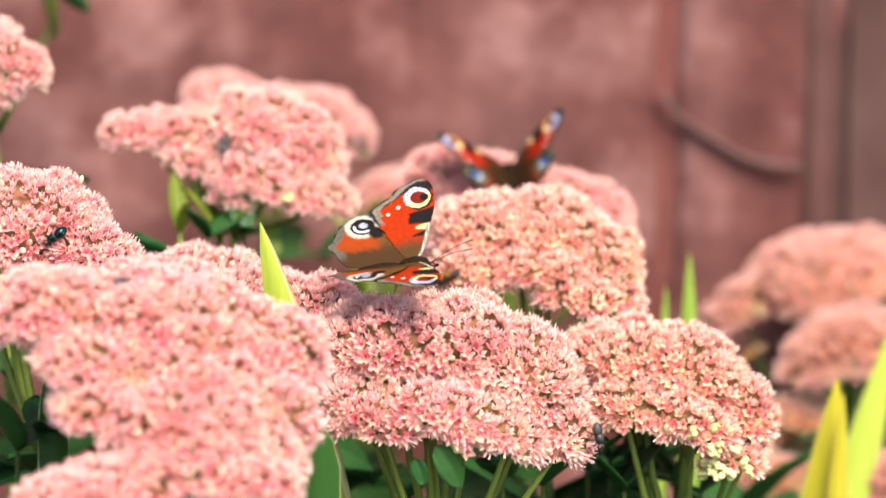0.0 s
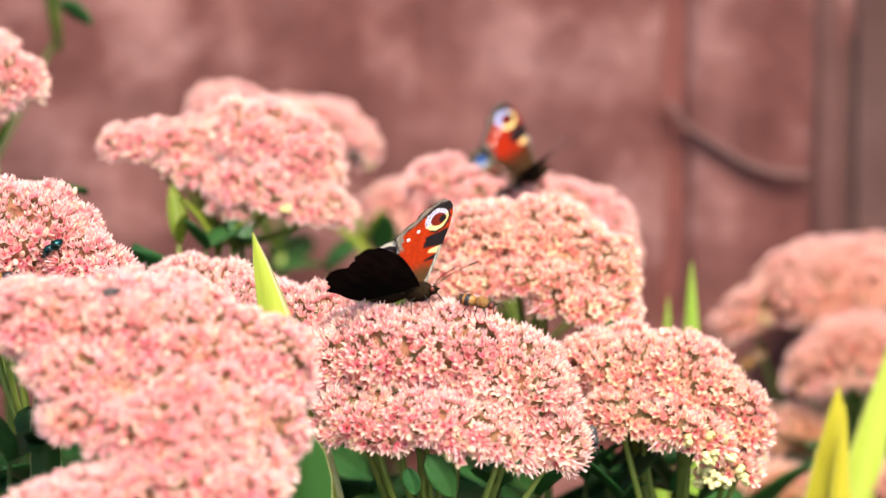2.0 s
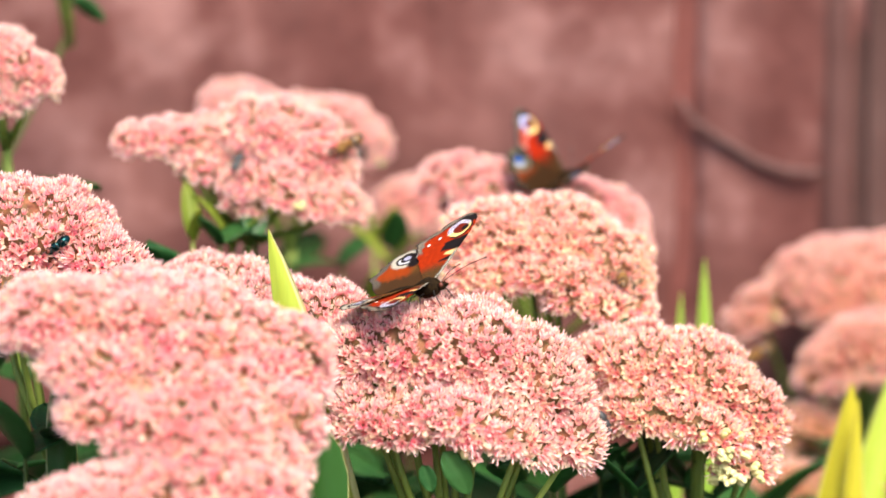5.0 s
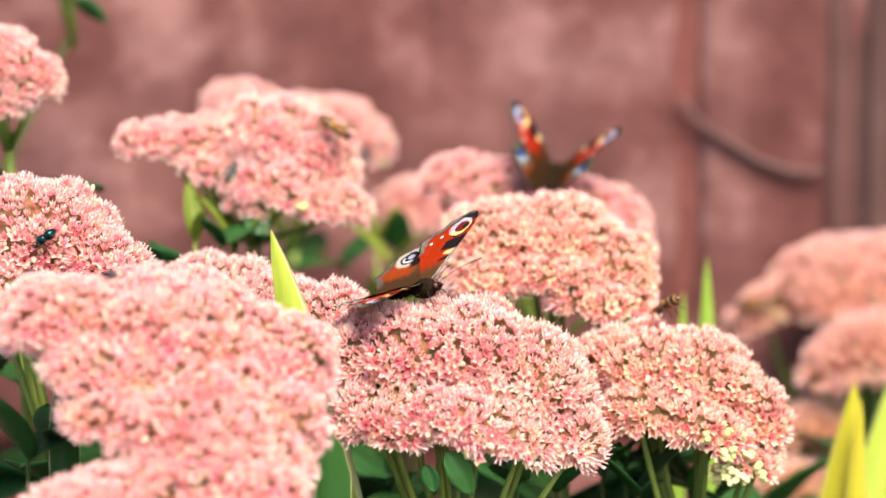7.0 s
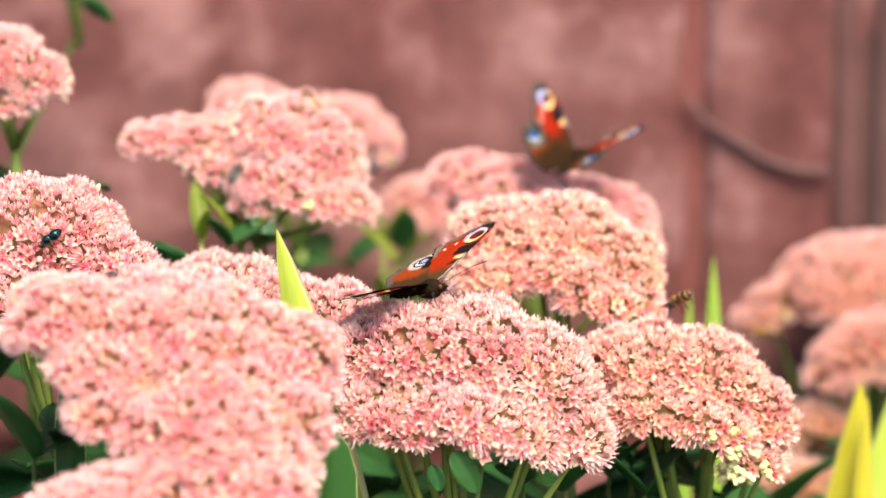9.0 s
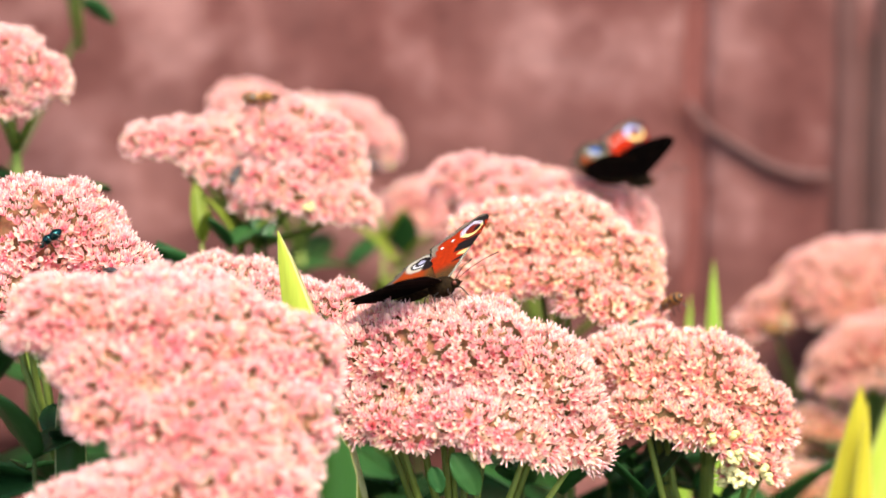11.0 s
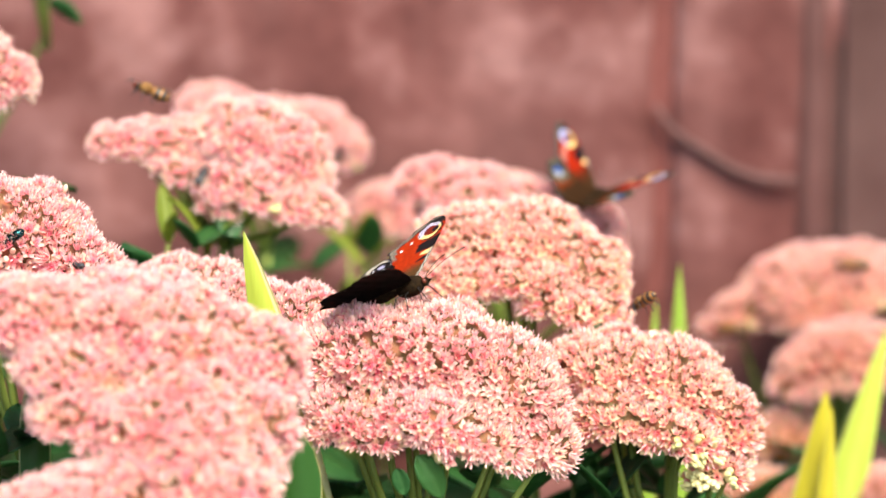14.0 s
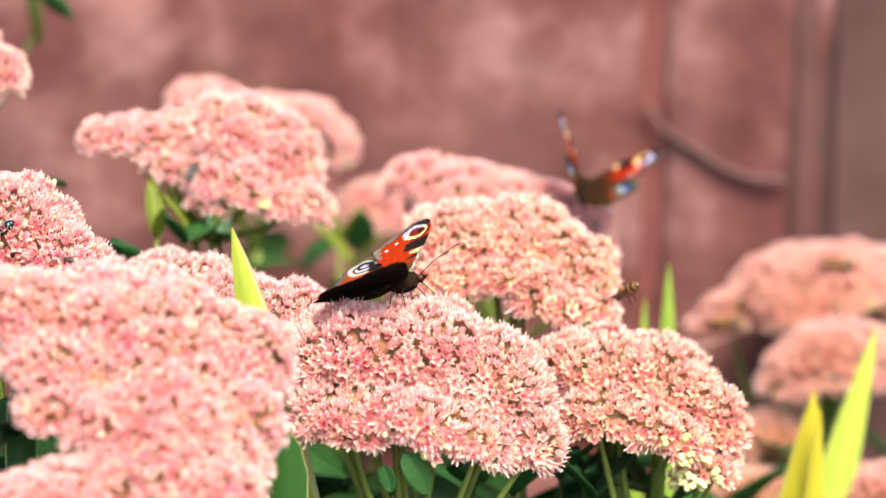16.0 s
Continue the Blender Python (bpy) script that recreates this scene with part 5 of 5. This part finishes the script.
    walk(BEE_ROAMING, [
        (0.0, pose(0.0152, 0.0933, 0.4554, 0, 0, 180)),
        (2.4, pose(0.0147, 0.0857, 0.4659, 0, -40, 150)),
        (2.6, pose(0.0055, 0.0738, 0.4987, 0, -40, 120)),
        (2.8, pose(0.0026, 0.0716, 0.4992, 0, -50, 100)),
        (3.2, pose(0.0042, 0.0779, 0.5001, 0, -60, 80)),
        (3.5, pose(0.0074, 0.0809, 0.5035, 0, -60, 80)),
        (3.6, pose(0.0082, 0.1644, 0.4915, 0, -60, 80)),
        (3.8, pose(0.0115, 0.1032, 0.5097, 0, -40, 120)),
        (3.9, pose(-0.0045, 0.1038, 0.5140, 0, -10, 150)),
        (4.0, pose(-0.0240, 0.0941, 0.5177, 0, 10, 170)),
        (4.2, pose(-0.0309, 0.1265, 0.5087, 0, 50, 200)),
        (5.0, pose(-0.0337, 0.1256, 0.5108, 0, 30, 200)),
        (6.3, pose(-0.0351, 0.1259, 0.5141, 0, 30, 150)),
        (7.0, pose(-0.0383, 0.1211, 0.5173, 0, 30, -30)),
        (8.0, pose(-0.0405, 0.1238, 0.5171, 0, 30, -40)),
        (8.5, pose(-0.0418, 0.1224, 0.5178, 0, 40, -50)),
        (9.0, pose(-0.0477, 0.1407, 0.5215, 0, 30, -50)),
        (9.2, pose(-0.0524, 0.1299, 0.5228, 0, 20, -30)),
        (10.3, pose(-0.0591, 0.1336, 0.5235, 0, 0, 10)),
        (11.3, pose(-0.0656, 0.1347, 0.5258, 0, 0, 0)),
        (11.7, pose(-0.0690, 0.1326, 0.5240, 0, 0, 0)),
        (12.5, pose(-0.0748, 0.1689, 0.5165, 0, 0, 0)),
        (13.2, pose(-0.0698, 0.1296, 0.5220, 0, 0, 10)),
        (13.6, pose(-0.0753, 0.1370, 0.5216, 0, -10, 170)),
        (14.0, pose(-0.0869, 0.0968, 0.5332, 0, -20, 170)),
        (14.2, pose(-0.1213, 0.0983, 0.5429, 0, -20, 175)),
        (14.4, pose(-0.1600, 0.1001, 0.5540, 0, -20, 175)),
        (14.8, pose(-0.2357, 0.1028, 0.5734, 0, -10, 175)),
        (16.0, pose(-0.4061, 0.1049, 0.5911, 0, 0, 175)),
    ])
    walk(BEE_FAR, [
        (0.0, pose(0.1728, 0.2937, 0.4356, 0, 0, 180)),
        (6.3, pose(0.1638, 0.2757, 0.4406, 0, 0, 180)),
        (12.5, pose(0.1485, 0.2731, 0.4476, 0, 0, 180)),
        (14.5, pose(0.1451, 0.2749, 0.4494, 0, 0, 180)),
        (16.0, pose(0.1442, 0.2751, 0.4493, 0, 0, 180)),
    ])
    walk(BEE_LOW, [
        (0.0, pose(0.1066, 0.2391, 0.4188, 0, 30, 200)),
        (5.0, pose(0.1027, 0.2412, 0.4205, 0, 30, 200)),
        (6.3, pose(0.1037, 0.2797, 0.4305, 0, -30, 180)),
        (7.2, pose(0.1018, 0.2787, 0.4308, 0, 0, 180)),
        (9.0, pose(0.0981, 0.2034, 0.4353, 0, 0, 190)),
        (12.5, pose(0.1095, 0.2755, 0.4257, 0, 0, 180)),
        (13.5, pose(0.1054, 0.2761, 0.4258, 0, 0, 180)),
        (14.5, pose(0.1035, 0.2751, 0.4263, 0, 0, 180)),
        (16.0, pose(0.1051, 0.2764, 0.4277, 0, 0, 180)),
    ])
    walk(BEE_EDGE, [
        (0.0, pose(-0.1223, -0.0168, 0.4921, 30, 20, -20)),
        (1.0, pose(-0.1222, -0.0171, 0.4954, 30, 20, -20)),
        (2.0, pose(-0.1203, -0.0176, 0.4965, 30, 0, -10)),
        (3.5, pose(-0.1210, -0.0171, 0.4964, 30, 0, 10)),
        (4.2, pose(-0.1203, -0.0175, 0.4952, 20, 0, 10)),
        (6.3, pose(-0.1209, -0.0236, 0.4897, 20, 20, -10)),
        (9.0, pose(-0.1218, -0.0242, 0.4885, 20, 20, -10)),
        (12.5, pose(-0.1225, -0.0234, 0.4882, 20, 20, -10)),
        (16.0, pose(-0.1224, -0.0229, 0.4868, 20, 20, -10)),
    ])
    walk(GREEN_FLY, [
        (0.0, pose(-0.1095, -0.0013, 0.5022, 35, 35, 200)),
        (1.5, pose(-0.1092, -0.0014, 0.5020, 35, 35, 200)),
        (2.0, pose(-0.1086, -0.0015, 0.5021, 35, 35, 200)),
        (2.5, pose(-0.1086, -0.0016, 0.5019, 35, 35, 200)),
        (3.5, pose(-0.1094, -0.0014, 0.5019, 35, 35, 200)),
        (4.2, pose(-0.1090, -0.0016, 0.5018, 35, 35, 200)),
        (6.3, pose(-0.1154, -0.0007, 0.5038, 35, 35, 200)),
        (7.0, pose(-0.1152, -0.0058, 0.5050, 35, 35, 200)),
        (8.5, pose(-0.1152, -0.0033, 0.5045, 35, 35, 200)),
        (9.0, pose(-0.1153, -0.0056, 0.5048, 35, 35, 200)),
        (12.5, pose(-0.1160, -0.0042, 0.5049, 35, 35, 200)),
        (14.5, pose(-0.1169, -0.0011, 0.5041, 35, 35, 200)),
        (16.0, pose(-0.1163, -0.0008, 0.5049, 35, 35, 200)),
    ])
    walk(SMALL_FLY, [
        (0.0, pose(-0.0847, -0.0910, 0.5065, 40, 0, 30)),
        (1.5, pose(-0.0833, -0.0952, 0.5072, 40, 0, 30)),
        (3.5, pose(-0.0863, -0.0852, 0.5072, 40, 0, 30)),
        (4.2, pose(-0.0858, -0.0803, 0.5058, 40, 0, 30)),
        (7.0, pose(-0.0913, -0.0803, 0.5084, 40, 0, 150)),
        (9.0, pose(-0.0922, -0.0778, 0.5077, 40, 0, 150)),
        (12.5, pose(-0.0997, -0.0046, 0.4972, 40, 0, 150)),
        (16.0, pose(-0.0993, -0.0027, 0.4972, 40, 0, 150)),
    ])
    walk(BACK_FLY, [
        (0.0, pose(-0.0686, 0.1264, 0.5107, 40, -60, 60)),
        (1.5, pose(-0.0699, 0.1425, 0.5074, 40, -60, 60)),
        (3.5, pose(-0.0696, 0.1270, 0.5085, 40, -60, 60)),
        (4.2, pose(-0.0679, 0.1197, 0.5088, 40, -50, 60)),
        (7.0, pose(-0.0709, 0.1219, 0.5050, 40, -40, 60)),
        (9.0, pose(-0.0718, 0.1216, 0.5043, 40, -40, 60)),
        (12.5, pose(-0.0720, 0.1216, 0.5043, 40, -40, 60)),
        (16.0, pose(-0.0716, 0.1201, 0.5045, 40, -40, 60)),
    ])
    walk(RIM_FLY, [
        (0.0, pose(-0.0283, 0.2807, 0.4863, 30, 30, -60)),
        (1.5, pose(-0.0303, 0.2768, 0.4863, 30, 30, -60)),
        (3.5, pose(-0.0338, 0.2783, 0.4868, 30, 30, -60)),
        (7.0, pose(-0.0323, 0.2267, 0.4929, 30, 30, -60)),
        (9.0, pose(-0.0315, 0.2261, 0.4902, 30, 30, -60)),
        (12.5, pose(-0.0320, 0.2762, 0.4851, 30, 30, -60)),
        (14.5, pose(-0.0340, 0.2768, 0.4899, 30, 20, -60)),
        (16.0, pose(-0.0351, 0.2722, 0.4931, 30, 20, -60)),
    ])
    walk(HANGING_FLY, [
        (0.0, pose(0.0429, -0.0209, 0.4503, 60, 80, 20)),
        (1.5, pose(0.0431, -0.0209, 0.4507, 60, 80, 20)),
        (2.5, pose(0.0451, 0.0194, 0.4445, 60, 80, 20)),
        (3.5, pose(0.0455, 0.0187, 0.4452, 60, 80, 20)),
        (4.2, pose(0.0446, -0.0202, 0.4528, 60, 80, 20)),
        (5.2, pose(0.0428, 0.0267, 0.4460, 60, 60, 20)),
        (6.3, pose(0.0393, 0.0318, 0.4466, 60, 60, 20)),
        (9.0, pose(0.0388, 0.0317, 0.4455, 60, 60, 20)),
        (12.5, pose(0.0394, 0.0317, 0.4459, 60, 60, 20)),
        (16.0, pose(0.0387, 0.0319, 0.4457, 60, 60, 20)),
    ])


motions()
